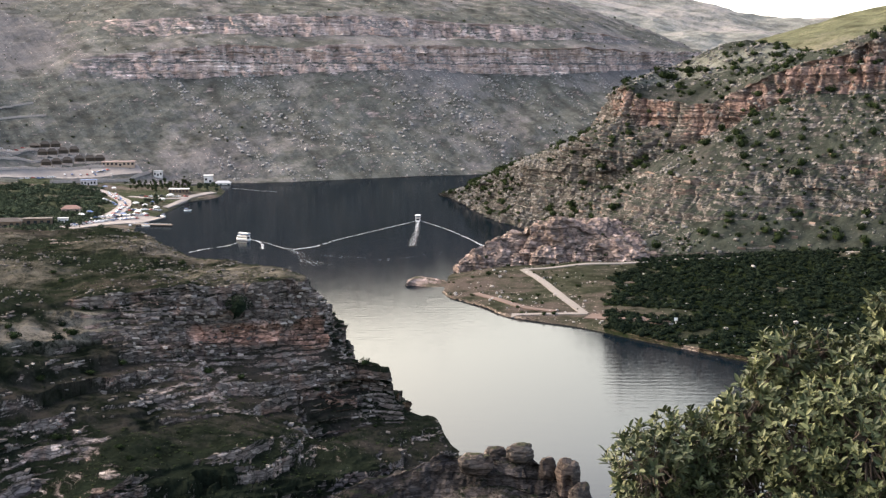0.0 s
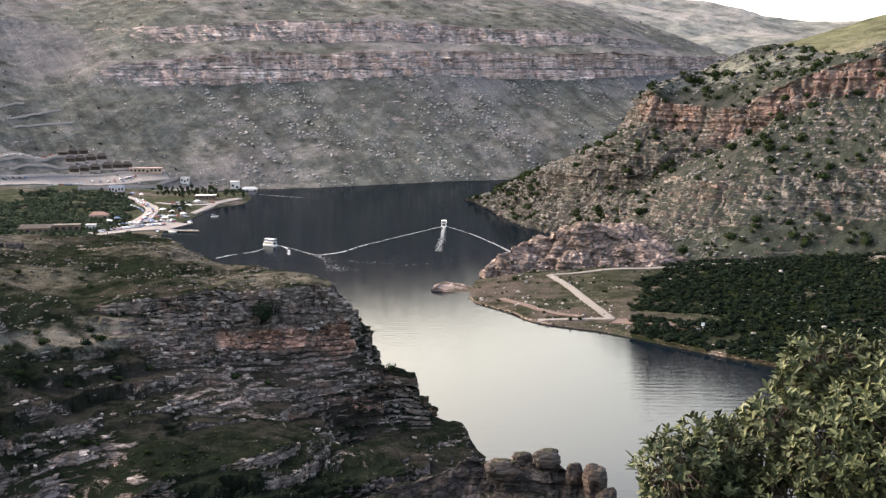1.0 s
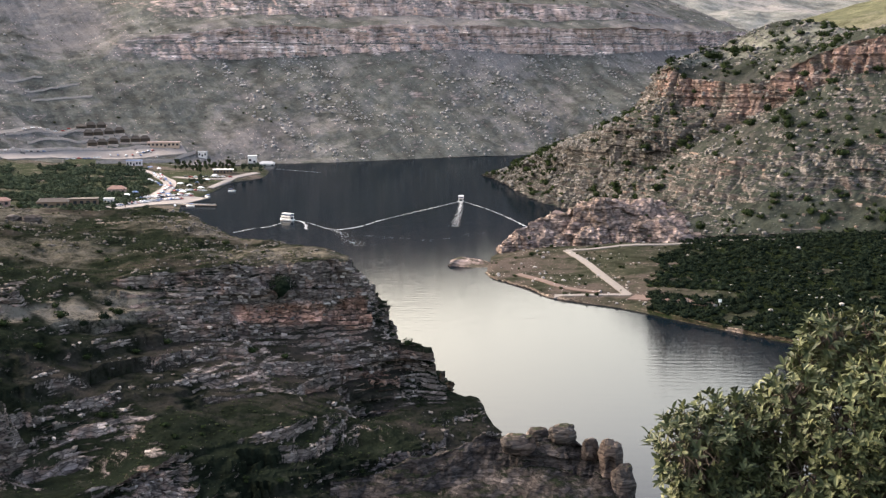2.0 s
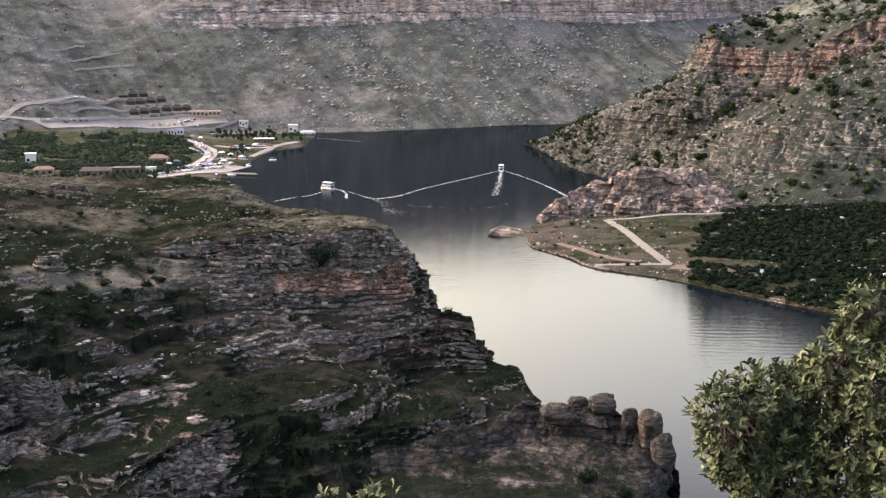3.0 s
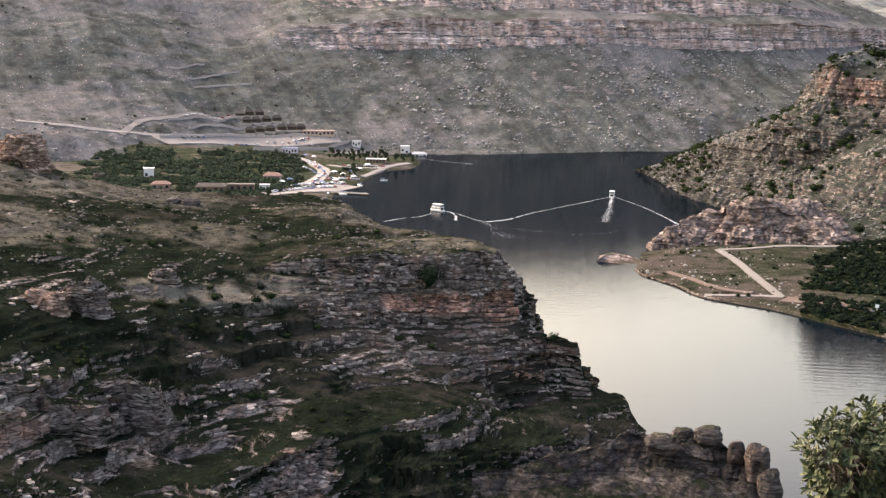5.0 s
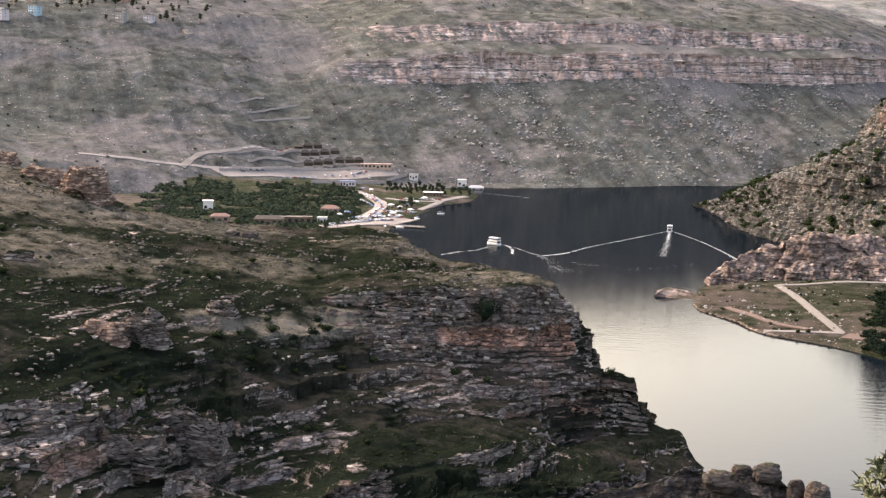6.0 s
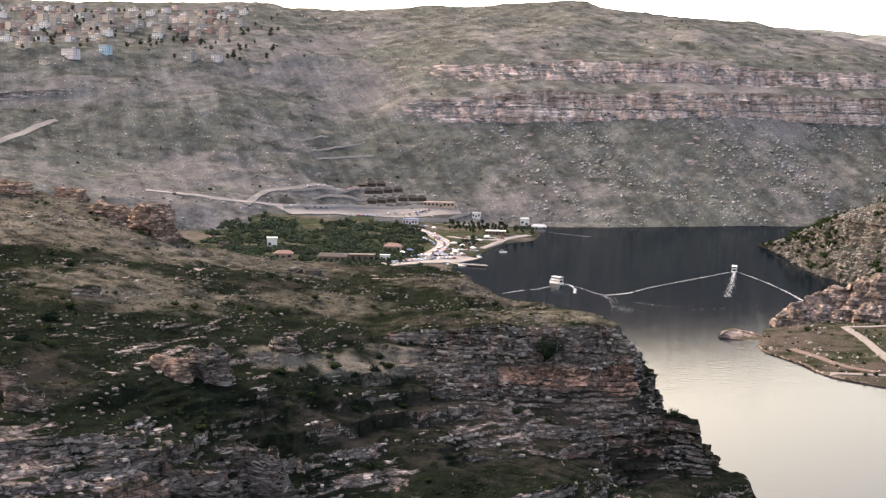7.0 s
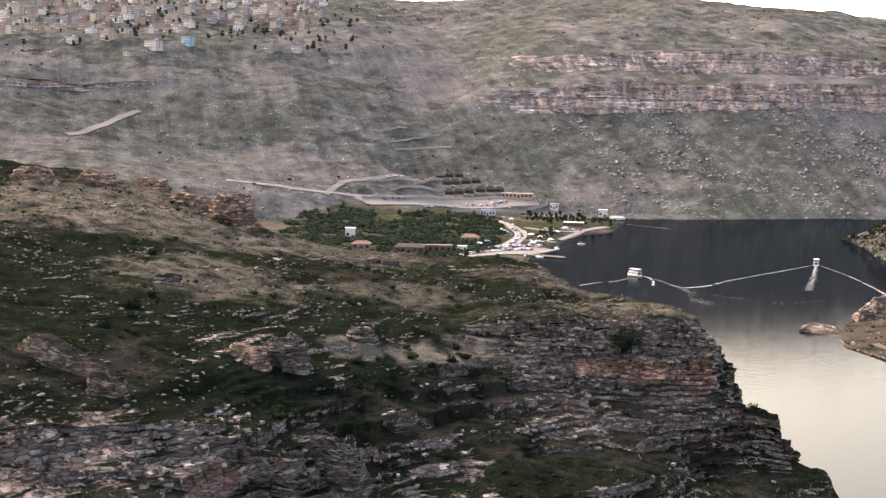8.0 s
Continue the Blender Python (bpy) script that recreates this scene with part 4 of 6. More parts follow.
def leaf_clump(rng, count, leaf, core=0.62):
    """A shrub of radius 1: a small dark core and many leaf patches standing out unevenly."""
    v = [BALL1 * core * (1 + rng.uniform(-0.3, 0.2, (len(BALL1), 1)))]
    f = [np.array(BALL1_F)]
    lobes = rng.normal(size=(7, 3))
    lobes /= np.linalg.norm(lobes, axis=1)[:, None]
    k = len(BALL1)
    for i in range(count):
        d = rng.normal(size=3)
        d[2] = abs(d[2]) * 0.9 - 0.15
        d /= np.linalg.norm(d)
        r = (0.62 + 0.38 * max((lobes @ d).max(), 0) ** 3) * rng.uniform(0.75, 1.08)
        a = rng.normal(size=3)
        a -= d * (a @ d) * 0.6
        a /= np.linalg.norm(a)
        b = np.cross(d, a) + 0.4 * rng.normal(size=3)
        b /= np.linalg.norm(b)
        s = leaf * rng.uniform(0.6, 1.3)
        c = d * r
        v.append(np.array([c - a * s, c - b * s * 0.6, c + a * s]))
        f.append(np.array([[k, k + 1, k + 2]]))
        k += 3
    return np.concatenate(v), np.concatenate(f)


CLUMPS = [leaf_clump(rng0, 70, 0.34) for _ in range(6)]
LOW_CLUMPS = [leaf_clump(rng0, 34, 0.42) for _ in range(6)]


def patchy(size, level, seed):
    return lambda p, n: fbm(p / size + seed, 3) > level


# far talus stones
def fans(p, level):
    """Stone runs: long patches down the slope's fall line."""
    u, v = 0.85 * p[:, 0] + 0.53 * p[:, 1], 0.85 * p[:, 1] - 0.53 * p[:, 0]
    return fbm(np.stack([u / 26, v / 170, p[:, 2] / 170], 1) + 5, 4) > level


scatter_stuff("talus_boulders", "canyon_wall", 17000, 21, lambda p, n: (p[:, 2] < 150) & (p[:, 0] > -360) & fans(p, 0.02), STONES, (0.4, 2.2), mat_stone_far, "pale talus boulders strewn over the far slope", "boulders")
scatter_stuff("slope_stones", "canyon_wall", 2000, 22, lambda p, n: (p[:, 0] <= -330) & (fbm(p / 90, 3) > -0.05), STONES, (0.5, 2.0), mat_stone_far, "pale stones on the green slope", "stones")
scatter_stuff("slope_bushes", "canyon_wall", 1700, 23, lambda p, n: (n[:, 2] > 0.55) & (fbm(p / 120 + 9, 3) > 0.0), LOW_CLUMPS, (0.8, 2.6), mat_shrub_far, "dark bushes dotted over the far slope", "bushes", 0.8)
# right hill
scatter_stuff("hill_boulders", "red_hill", 12000, 31, lambda p, n: (fbm(p / 60, 3) > -0.2), STONES, (0.35, 1.7), mat_stone_hill, "grey boulders covering the hillside", "boulders")
scatter_stuff("hill_bushes", "red_hill", 2700, 32, lambda p, n: (n[:, 2] > 0.5) & (fbm(p / 70 + 4, 3) > -0.12), CLUMPS, (1.2, 4.4), mat_shrub, "dark green bushes on the stony hillside", "bushes", 0.85)
scatter_stuff("headland_stones", "headland", 500, 33, lambda p, n: n[:, 2] > 0.3, STONES, (0.3, 1.1), mat_stone, "loose stones on the rock headland", "stones")
scatter_stuff("headland_bushes", "headland", 30, 34, lambda p, n: n[:, 2] > 0.6, CLUMPS, (0.8, 2.2), mat_shrub, "a few dark bushes on the headland", "bushes", 0.8)


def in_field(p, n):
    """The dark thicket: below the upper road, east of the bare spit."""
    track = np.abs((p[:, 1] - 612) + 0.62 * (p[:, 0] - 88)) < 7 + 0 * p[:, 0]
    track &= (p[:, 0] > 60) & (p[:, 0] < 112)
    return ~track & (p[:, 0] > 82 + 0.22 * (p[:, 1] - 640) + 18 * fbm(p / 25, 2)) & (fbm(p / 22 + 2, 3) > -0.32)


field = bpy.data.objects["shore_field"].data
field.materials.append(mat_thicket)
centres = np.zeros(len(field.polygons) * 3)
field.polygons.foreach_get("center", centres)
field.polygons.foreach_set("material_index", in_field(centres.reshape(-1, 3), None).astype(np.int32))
scatter_stuff("field_bushes", "shore_field", 7500, 41, in_field, LOW_CLUMPS, (0.9, 2.7), mat_thicket_leaves, "dense dark green thicket on the shore field", "thicket", 0.7, zmin=1.0)
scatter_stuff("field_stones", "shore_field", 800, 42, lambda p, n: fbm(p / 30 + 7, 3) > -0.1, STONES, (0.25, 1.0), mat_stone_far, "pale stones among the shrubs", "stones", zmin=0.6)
scatter_stuff("spit_bushes", "shore_field", 70, 43, lambda p, n: (p[:, 0] < 110), CLUMPS, (0.7, 2.0), mat_shrub, "small bushes on the bare spit", "bushes", 0.8, zmin=1.0)
# grove undergrowth on the valley floor
GROVE = [(-221, 493.2, 58.1), (-260, 1038.1, 2.8), (-337.3, 1309.4, 5.2), (-503.9, 1189.3, 22.3)]


def in_quad(p, quad):
    ok = np.ones(len(p), bool)
    p = p + np.stack([30 * fbm(p / 45 + 3, 3), 30 * fbm(p / 45 + 40, 3), 0 * p[:, 0]], 1)
    for a, b in zip(quad, quad[1:] + quad[:1]):
        ok &= (b[0] - a[0]) * (p[:, 1] - a[1]) - (b[1] - a[1]) * (p[:, 0] - a[0]) > 0
    return ok


scatter_stuff("grove_undergrowth", "valley_floor", 7000, 45, lambda p, n: in_quad(p, GROVE) & (fbm(p / 28 + 11, 3) > -0.1), LOW_CLUMPS, (1.1, 3.8), mat_grove, "green undergrowth between the grove trees", "undergrowth", 0.7)
# promontory
scatter_stuff("promontory_stones", "promontory", 9000, 51, lambda p, n: (fbm(p / 26 + 1, 3) > np.where(p[:, 2] > 44, -0.02, 0.15)) & (p[:, 2] > 30), STONES, (0.12, 0.7), mat_stone, "grey limestone rubble on the promontory", "stones", 0.6)
scatter_stuff("promontory_bushes", "promontory", 420, 52, lambda p, n: (n[:, 2] > 0.55) & (fbm(p / 40 + 6, 3) > -0.05), CLUMPS, (0.5, 2.0), mat_shrub, "low dark bushes on the promontory", "bushes", 0.75)
scatter_stuff("grass_tufts", "promontory", 9000, 53, lambda p, n: (n[:, 2] > 0.7) & (fbm(p / 30 + 12, 3) > -0.1), LOW_CLUMPS[:3], (0.2, 0.7), mat_shrub_far, "tufts of grass on the promontory", "grass", 0.5)



def bed_slabs(name, land, count, seed, keep, bed, dip, size, mat, label):
    """Broken edges of the rock beds: jointed slabs set in rows along a steep face, one object of many pieces."""
    p, n, rng = on_land(land, count, seed, lambda p, n: (n[:, 2] < 0.86) & keep(p, n)
                        & (np.abs(((p[:, 2] + dip * p[:, 0] + 1.5 * perlin(p / 40)) / bed) % 1 - 0.5) < 0.17), 2.0)
    corners = np.array([(a, b, c) for c in (-1, 1) for b in (-1, 1) for a in (-1, 1)], float)
    quads = np.array([(0, 2, 3, 1), (4, 5, 7, 6), (0, 1, 5, 4), (2, 6, 7, 3), (0, 4, 6, 2), (1, 3, 7, 5)])
    verts, faces = [], []
    for i in range(len(p)):
        o = np.array([n[i, 0], n[i, 1], 0.0])
        o /= np.linalg.norm(o) + 1e-6
        t = np.array([-o[1], o[0], -dip * (-o[1]) + rng.normal() * 0.05])
        w = size[0] + (size[1] - size[0]) * rng.rand() ** 2
        h = bed * rng.uniform(0.12, 0.36)
        c = corners * (1 + rng.uniform(-0.45, 0.15, (8, 3)))
        verts.append(p[i] + c[:, :1] * t * w / 2 + c[:, 1:2] * o * rng.uniform(0.5, 0.95) + c[:, 2:] * np.array([0, 0, h]))
        faces.append(quads + 8 * i)
    ob = new(name, mesh_of(name, np.concatenate(verts), np.concatenate(faces), mat))
    return tagged(ob, label, "rock slabs", kind="stuff")


def rocky(p, n):
    """Where no turf covers the promontory's faces."""
    total = np.zeros(len(p))
    for k, x, y, z, reach, height, amount in PROMONTORY_COVER:
        if amount > 0:
            total += np.clip(1.3 - np.sqrt(((p[:, 0] - x) ** 2 + (p[:, 1] - y) ** 2) / reach ** 2 + ((p[:, 2] - z) / height) ** 2), 0, 1)
    return (total < 0.15) & (fbm(p / 14 + 3, 3) > -0.12)


mat_slab = leaf_material("slab_limestone", (0.07, 0.062, 0.055), (0.33, 0.295, 0.265), 0.15)
mat_slab_red = leaf_material("slab_sandstone", (0.08, 0.064, 0.056), (0.22, 0.175, 0.15), 0.1)
bed_slabs("cliff_slabs", "promontory", 15000, 71, lambda p, n: rocky(p, n) & (p[:, 1] < 425) & ((p[:, 2] > 22) | (fbm(p / 10 + 8, 2) > 0.08)), 1.15, 0.07, (0.35, 2.6), mat_slab, "pale jointed limestone slabs along the cliff's beds")
bed_slabs("hill_slabs", "red_hill", 1500, 72, lambda p, n: (p[:, 2] < 95) & (p[:, 0] > 95) & (fbm(p / 45 + 2, 2) > 0.0), 2.6, 0.05, (1.5, 6.0), mat_slab_red, "pinkish rock ledges on the hillside")

# ---------------------------------------------------------------- knobs and boulders
def boulder(name, at, size, seed, label, group="", hole=None, turn=0):
    """A weathered rock: a ball flattened, layered and worn by noise. hole: direction and width of a small cave."""
    v, f = ball(5)
    d = v.copy()
    r = 1 + 0.32 * fbm(v * 1.1 + seed, 4) + 0.05 * (strata(v[:, 2] * 6 + seed, 1.0) - 0.5)
    v = np.sign(v) * np.abs(v) ** 0.82 * r[:, None]
    if hole is not None:
        h = np.array(hole[:3]) / np.linalg.norm(hole[:3])
        near = np.clip((d @ h - (1 - hole[3])) / (hole[3] * 0.4), 0, 1)
        v = v * (1 - 0.5 * near)[:, None]
    v = v * np.array(size) / 2
    me = mesh_of(name, v, f, mat_knob)
    ob = new(name, me)
    ob.matrix_basis = pose(*at, 0, 0, turn)
    return tagged(ob, label, "boulder", group)


boulder("boulder", (13.3, 328.8, 16.8), (5.8, 5.6, 4.1), 1, "rounded grey boulder on the rock ridge", "knob rocks")
boulder("boulder", (19, 324.8, 18.2), (6.5, 5.6, 5.1), 2, "flat-topped weathered boulder on the rock ridge", "knob rocks")
boulder("boulder", (25.7, 321.5, 15.1), (4.3, 4.7, 6.2), 3, "squat brown boulder on the rock ridge", "knob rocks")
boulder("boulder", (30.3, 317.4, 13.6), (5.6, 5.6, 11.3), 4, "tower-like boulder with a small hollow", "knob rocks", (-0.1, -1, -0.05, 0.05))
boulder("boulder", (33, 313.4, 8.7), (5.6, 5.6, 10.3), 5, "leaning boulder at the end of the ridge", "knob rocks")
boulder("boulder", (7.9, 323.4, 16), (8.4, 6.5, 5.1), 6, "broad low boulder on the rock ridge", "knob rocks")
# the red cave rock on the promontory's back
cave_mat = terrain_material("cave_rock_red", (0.34, 0.25, 0.2), (0.36, 0.215, 0.155), (0.05, 0.05, 0.03), (0.2, 0.13, 0.09), 0.8, (0.9, 0.99), 0.2, 0.5)
boulder("boulder", (-171.3, 501.3, 49.5), (7, 6, 5.5), 15, "brown boulder on the promontory's grassy top")
boulder("boulder", (-178.5, 501.5, 50), (6, 6, 4.5), 16, "dark boulder on the promontory's grassy top")


def outcrop(at, size, seed, label, mat=None, tilt=0, turn=0, hole=None, name="rock_outcrop"):
    """A stack of broken rock beds: a block whose sides step in and out bed by bed and crack into pieces."""
    nu_, nv_ = 96, 36
    a = np.linspace(0, 2 * math.pi, nu_, endpoint=False)
    rows = []
    for k in range(nv_ + 9):
        h = min(k / nv_, 1.0)
        shrink = 1.0 - 0.25 * h ** 2 if k <= nv_ else 0.75 * (1 - (k - nv_) / 8.5)
        c, d = np.cos(a), np.sin(a)
        r = shrink / (np.abs(c) ** 3.5 + np.abs(d) ** 3.5) ** (1 / 3.5)
        rows.append(np.stack([c * r * size[0] / 2, d * r * size[1] / 2, np.full(nu_, h * size[2] - size[2] * 0.3)], 1))
    g = np.array(rows)
    radial = g * np.array([1, 1, 0])
    radial = radial / (np.linalg.norm(radial, axis=2)[..., None] + 1e-6)
    z = g[..., 2] + 0.3 * perlin(g / 3 + seed)
    off = 3.0 * fbm(g / 6 + seed, 4) + 0.7 * (strata(z + seed * 7, 0.9) - 0.5) + 1.0 * (strata(z + seed * 3, 2.7) - 0.5)
    bed = np.floor((z + seed * 7) / 0.9).astype(int)
    cell = np.floor((g[..., 0] + g[..., 1] * 0.7) / 2.1 + LAYER[bed % 4096] * 7).astype(int)
    off = off + 0.7 * (LAYER[(bed * 131 + cell * 57) % 4096] - 0.5)
    off = off * min(size[:2]) / 9
    if hole:
        d2 = ((g[..., 0] - hole[0]) / hole[2]) ** 2 + ((g[..., 2] - hole[1]) / hole[3]) ** 2
        off = off - np.where(g[..., 1] < 0, np.clip(1.5 - d2, 0, 1) * hole[4], 0)
    q = g + radial * off[..., None]
    q[..., 2] += (0.12 if hole else 0.35) * size[2] * fbm(g * np.array([1, 1, 0]) / (0.35 * size[0]) + seed * 2, 4) * np.clip(z / size[2] + 0.3, 0, 1)
    n_rows = len(rows)
    ids = np.arange(n_rows * nu_).reshape(n_rows, nu_)
    nxt = np.roll(ids, -1, axis=1)
    quads = np.stack([ids[:-1], nxt[:-1], nxt[1:], ids[1:]], -1).reshape(-1, 4)
    ob = new(name, mesh_of(name, q.reshape(-1, 3), quads, mat or mat_near))
    ob.matrix_basis = pose(*at, 0, tilt, turn)
    return tagged(ob, label, "rock", "" if hole else "promontory outcrops")


outcrop((-241.8, 506.8, 63.3), (19, 13, 16), 21, "weathered red rock block with a cave mouth", cave_mat, 0, 12, (-3.5, -0.5, 3.4, 3.4, 5), "cave_rock")
outcrop((-136.5, 317.3, 44.7), (13, 8, 10), 1, "grey layered rock outcrop in the grass", None, 4, 10)
outcrop((-143, 308.9, 46.4), (12, 7, 6), 2, "reddish layered rock outcrop in the grass", cave_mat, 4, 0)
outcrop((-169.7, 266.4, 51.3), (27, 6, 6), 3, "long tilted rock slab in the grass", None, 14, -8)
outcrop((-154.5, 260.2, 47.7), (10, 6, 4), 4, "low rock outcrop beside the slab", None, 8, 5)
outcrop((-113.6, 285.8, 27.2), (20, 8, 11), 5, "block-jointed grey rock outcrop", None, 3, 6)
outcrop((-117.9, 266.5, 29.2), (16, 8, 8), 6, "layered grey rock outcrop", None, 5, 0)
outcrop((-127.6, 349.8, 46.8), (9, 6, 4), 7, "low brown rock outcrop in the grass", None, 3, 12)
outcrop((-352.9, 532.8, 76), (22, 10, 8), 8, "reddish rock outcrop on the ridge", cave_mat, 5, 4)
outcrop((-332.5, 551.8, 74.5), (20, 9, 7), 9, "reddish layered rock outcrop on the ridge", cave_mat, 6, 8)
outcrop((-306.8, 558, 72.4), (18, 9, 7), 10, "brown layered rock outcrop on the ridge", cave_mat, 6, 0)
outcrop((-270.1, 525.8, 67.9), (22, 9, 7), 11, "brown layered rock outcrop near the cave rock", cave_mat, 5, -5)
outcrop((-428.3, 1035.2, 5.9), (15, 8, 5), 12, "low rock outcrop on the promontory's edge", None, 4, 0)
outcrop((-192, 359.1, 58.2), (9, 6, 3), 13, "low grey rock outcrop in the grass", None, 3, 20)
outcrop((-53.2, 376.4, 12.4), (13, 7, 7), 14, "grey rock outcrop on the cliff's foot", None, 2, 0)

# shrubs hanging on the cliff face
rngS = np.random.RandomState(4)
for (x, y, z), r in (((-60.7, 394.6, 43), 4.4), ((-62.5, 396.5, 39.9), 2.0), ((-52.2, 403.4, 41.1), 1.8), ((-45.7, 406.6, 36.2), 1.6), ((-104.3, 360.3, 40.2), 2.2), ((-183.2, 320.5, 56.2), 3.2), ((-177.5, 297.9, 54.6), 2.8), ((-144.7, 312.6, 47.9), 1.8), ((-122.2, 305.2, 35.1), 2.0),
                     ((-108.4, 354.3, 39.7), 1.7), ((-106, 370.3, 42.1), 1.6), ((14.6, 303, drop(14.6, 303, ["knob_ridge", "promontory"])), 2.6), ((22.8, 298, drop(22.8, 298, ["knob_ridge", "promontory"])), 2.4), ((18.8, 296, drop(18.8, 296, ["knob_ridge", "promontory"])), 1.8), ((-11.6, 290, drop(-11.6, 290, ["knob_ridge", "promontory"])), 2)):
    v, f = leaf_clump(rngS, 260, 0.17, 0.6)
    shrub = new("shrub", mesh_of("shrub", v * r, f, mat_thicket_leaves))
    shrub.matrix_basis = pose(x, y, z)
    tagged(shrub, "dark bush growing on the rocky promontory", "bush", "promontory shrubs")

# ---------------------------------------------------------------- roads
ROADS = []


def road_top(x, y, z):
    """The height of a road's surface at x, y, or z where there is none."""
    hits = [r.ray_cast(Vector((x, y, 900)), Vector((0, 0, -1)))[0] for r in ROADS]
    return max([z] + [h.z for h in hits if h is not None])


def ribbon(name, pts, width, mat, lands, label, category="road", lift=0.35, across=5):
    """A road along a line, lying on the land, with its edges turned down into it."""
    line = catmull(pts, 12 * len(pts))
    d = np.gradient(line[:, :2], axis=0)
    d /= np.linalg.norm(d, axis=1)[:, None] + 1e-9
    side = np.stack([-d[:, 1], d[:, 0]], 1)
    w = np.full(len(line), width) * (1 + 0.15 * perlin(line / 15))
    z = np.array([drop(x, y, lands) for x, y, _ in line])
    z = np.convolve(np.pad(z, 3, mode="edge"), np.ones(7) / 7, "valid")
    rows = []
    for k in range(across):
        s = (k / (across - 1) - 0.5)
        xy = line[:, :2] + side * (w * s)[:, None]
        h = np.array([max(drop(a, b, lands) * 0.85 + c * 0.15, drop(a, b, lands)) for (a, b), c in zip(xy, z)])
        h = np.convolve(np.pad(h, 2, mode="edge"), np.ones(5) / 5, "valid") + lift + (0.25 if "canyon_wall" in lands else 0)
        rows.append(np.column_stack([xy, h]))
    rows.insert(0, rows[0] - np.array([0, 0, 1.5]))
    rows.append(rows[-1] - np.array([0, 0, 1.5]))
    g = np.array(rows)
    a, b = g.shape[:2]
    ids = np.arange(a * b).reshape(a, b)
    quads = np.stack([ids[:-1, :-1], ids[1:, :-1], ids[1:, 1:], ids[:-1, 1:]], -1).reshape(-1, 4)
    ob = new(name, mesh_of(name, g.reshape(-1, 3), quads, mat))
    ROADS.append(BVHTree.FromPolygons(g.reshape(-1, 3).tolist(), quads.tolist()))
    return tagged(ob, label, category, kind="structure")


SHORE = ["shore_field", "headland", "red_hill"]
ribbon("road", [(65.3, 613.4, 2.6), (59.3, 647.8, 3.8), (53, 692.3, 4.8), (47.6, 722.3, 5.2), (44.3, 738.9, 5.3)], 4.0, mat_road, SHORE, "pale gravel road climbing the spit")
ribbon("road", [(31.8, 619.1, 0.5), (43.5, 617.4, 1.6), (56.4, 615.8, 2.1), (66.6, 613, 2.6)], 3.6, mat_road, SHORE, "pale gravel road along the shore")
ribbon("road", [(44.3, 738.9, 5.3), (67.6, 740.9, 6.9), (99.6, 746.4, 7.7), (130, 740.2, 10.8), (165.9, 719.7, 15.4), (202.4, 720.2, 16.8), (227.7, 688.2, 21.8)], 4, mat_road, SHORE, "gravel road along the hillside")
ribbon("track", [(66.1, 608, 2.5), (78, 600.6, 3), (89.4, 591.2, 3.6), (101.6, 582.2, 4)], 9, mat_track, SHORE, "red earth track through the thicket", "track")
ribbon("track", [(16, 675.9, 2.1), (26.7, 657.1, 2.2), (39.2, 633.6, 2), (53, 621.7, 2.2)], 4, mat_track, SHORE, "bare earth track on the spit", "track")
post = thing("marker_post", "white marker post at the end of the red track", "post")
post.location = (101.4, 579.4, 4)
part("pole", tube([(0, 0, -0.5), (0, 0, 2.4)], [0.12, 0.1]), mat_white, post)
part("board", box(0, -0.1, 1.5, 1.5, 0.12, 1.4), mat_white, post, "white board")
WALL = ["canyon_wall", "valley_floor"]
ribbon("road", [(-776.3, 1232, 79.4), (-768.8, 1265.5, 86.3), (-779.7, 1336.3, 95.6), (-779.8, 1369.8, 102), (-774.9, 1381.6, 105.3)], 8, mat_road, WALL + ["promontory"], "pale road on the far green slope")
ribbon("road", [(-574, 1187.8, 41.8), (-539.6, 1217.2, 36), (-507.2, 1239.6, 30.4), (-489.7, 1271.9, 25.9), (-467, 1309.9, 21.8)], 6, mat_lot, WALL, "earth road crossing the far slope")
ribbon("road", [(-494.1, 1244.5, 26.7), (-500, 1285.5, 31.8), (-500.8, 1319.9, 36), (-491.4, 1359.5, 37.5), (-466, 1417.8, 37.1), (-439.1, 1458.2, 37.5)], 7, mat_road, WALL, "pale road looping up to the terraces")
ribbon("parking", [(-467.9, 1278.7, 20), (-442.6, 1347.7, 14.5), (-407.2, 1396.2, 11.1), (-361.7, 1415.1, 12.2), (-323, 1437, 16.6)], 24, mat_lot, WALL, "packed earth parking terrace above the village", "parking")
ribbon("road", [(-345.4, 1306.6, 5.6), (-323.4, 1266.3, 5.5), (-297.1, 1216.9, 4.8), (-273.5, 1156.5, 3.9), (-262.5, 1076.5, 2.9), (-263.1, 1014.4, 2.7)], 11, mat_lot, WALL, "village street and parking by the lake", "parking")
ribbon("parking", [(-276.4, 972.9, 2.5), (-262.9, 996.7, 2.6), (-246.9, 1022.6, 2.2), (-233.2, 1073.2, 0.4)], 24, mat_lot, WALL, "crowded parking ground beside the pier", "parking")
ribbon("road", [(-283.5, 1216.5, 4.3), (-259.2, 1203, 3.8), (-239.6, 1209.7, 3), (-229.7, 1240.5, 2.5), (-218.6, 1284, 2.3)], 6, mat_lot, WALL, "lakeside road to the shore point")
ribbon("road", [(-231.7, 1237.3, 2.7), (-233.2, 1183.1, 1.9), (-235, 1138, 1.6)], 5, mat_lot, WALL, "earth ramp to the water")


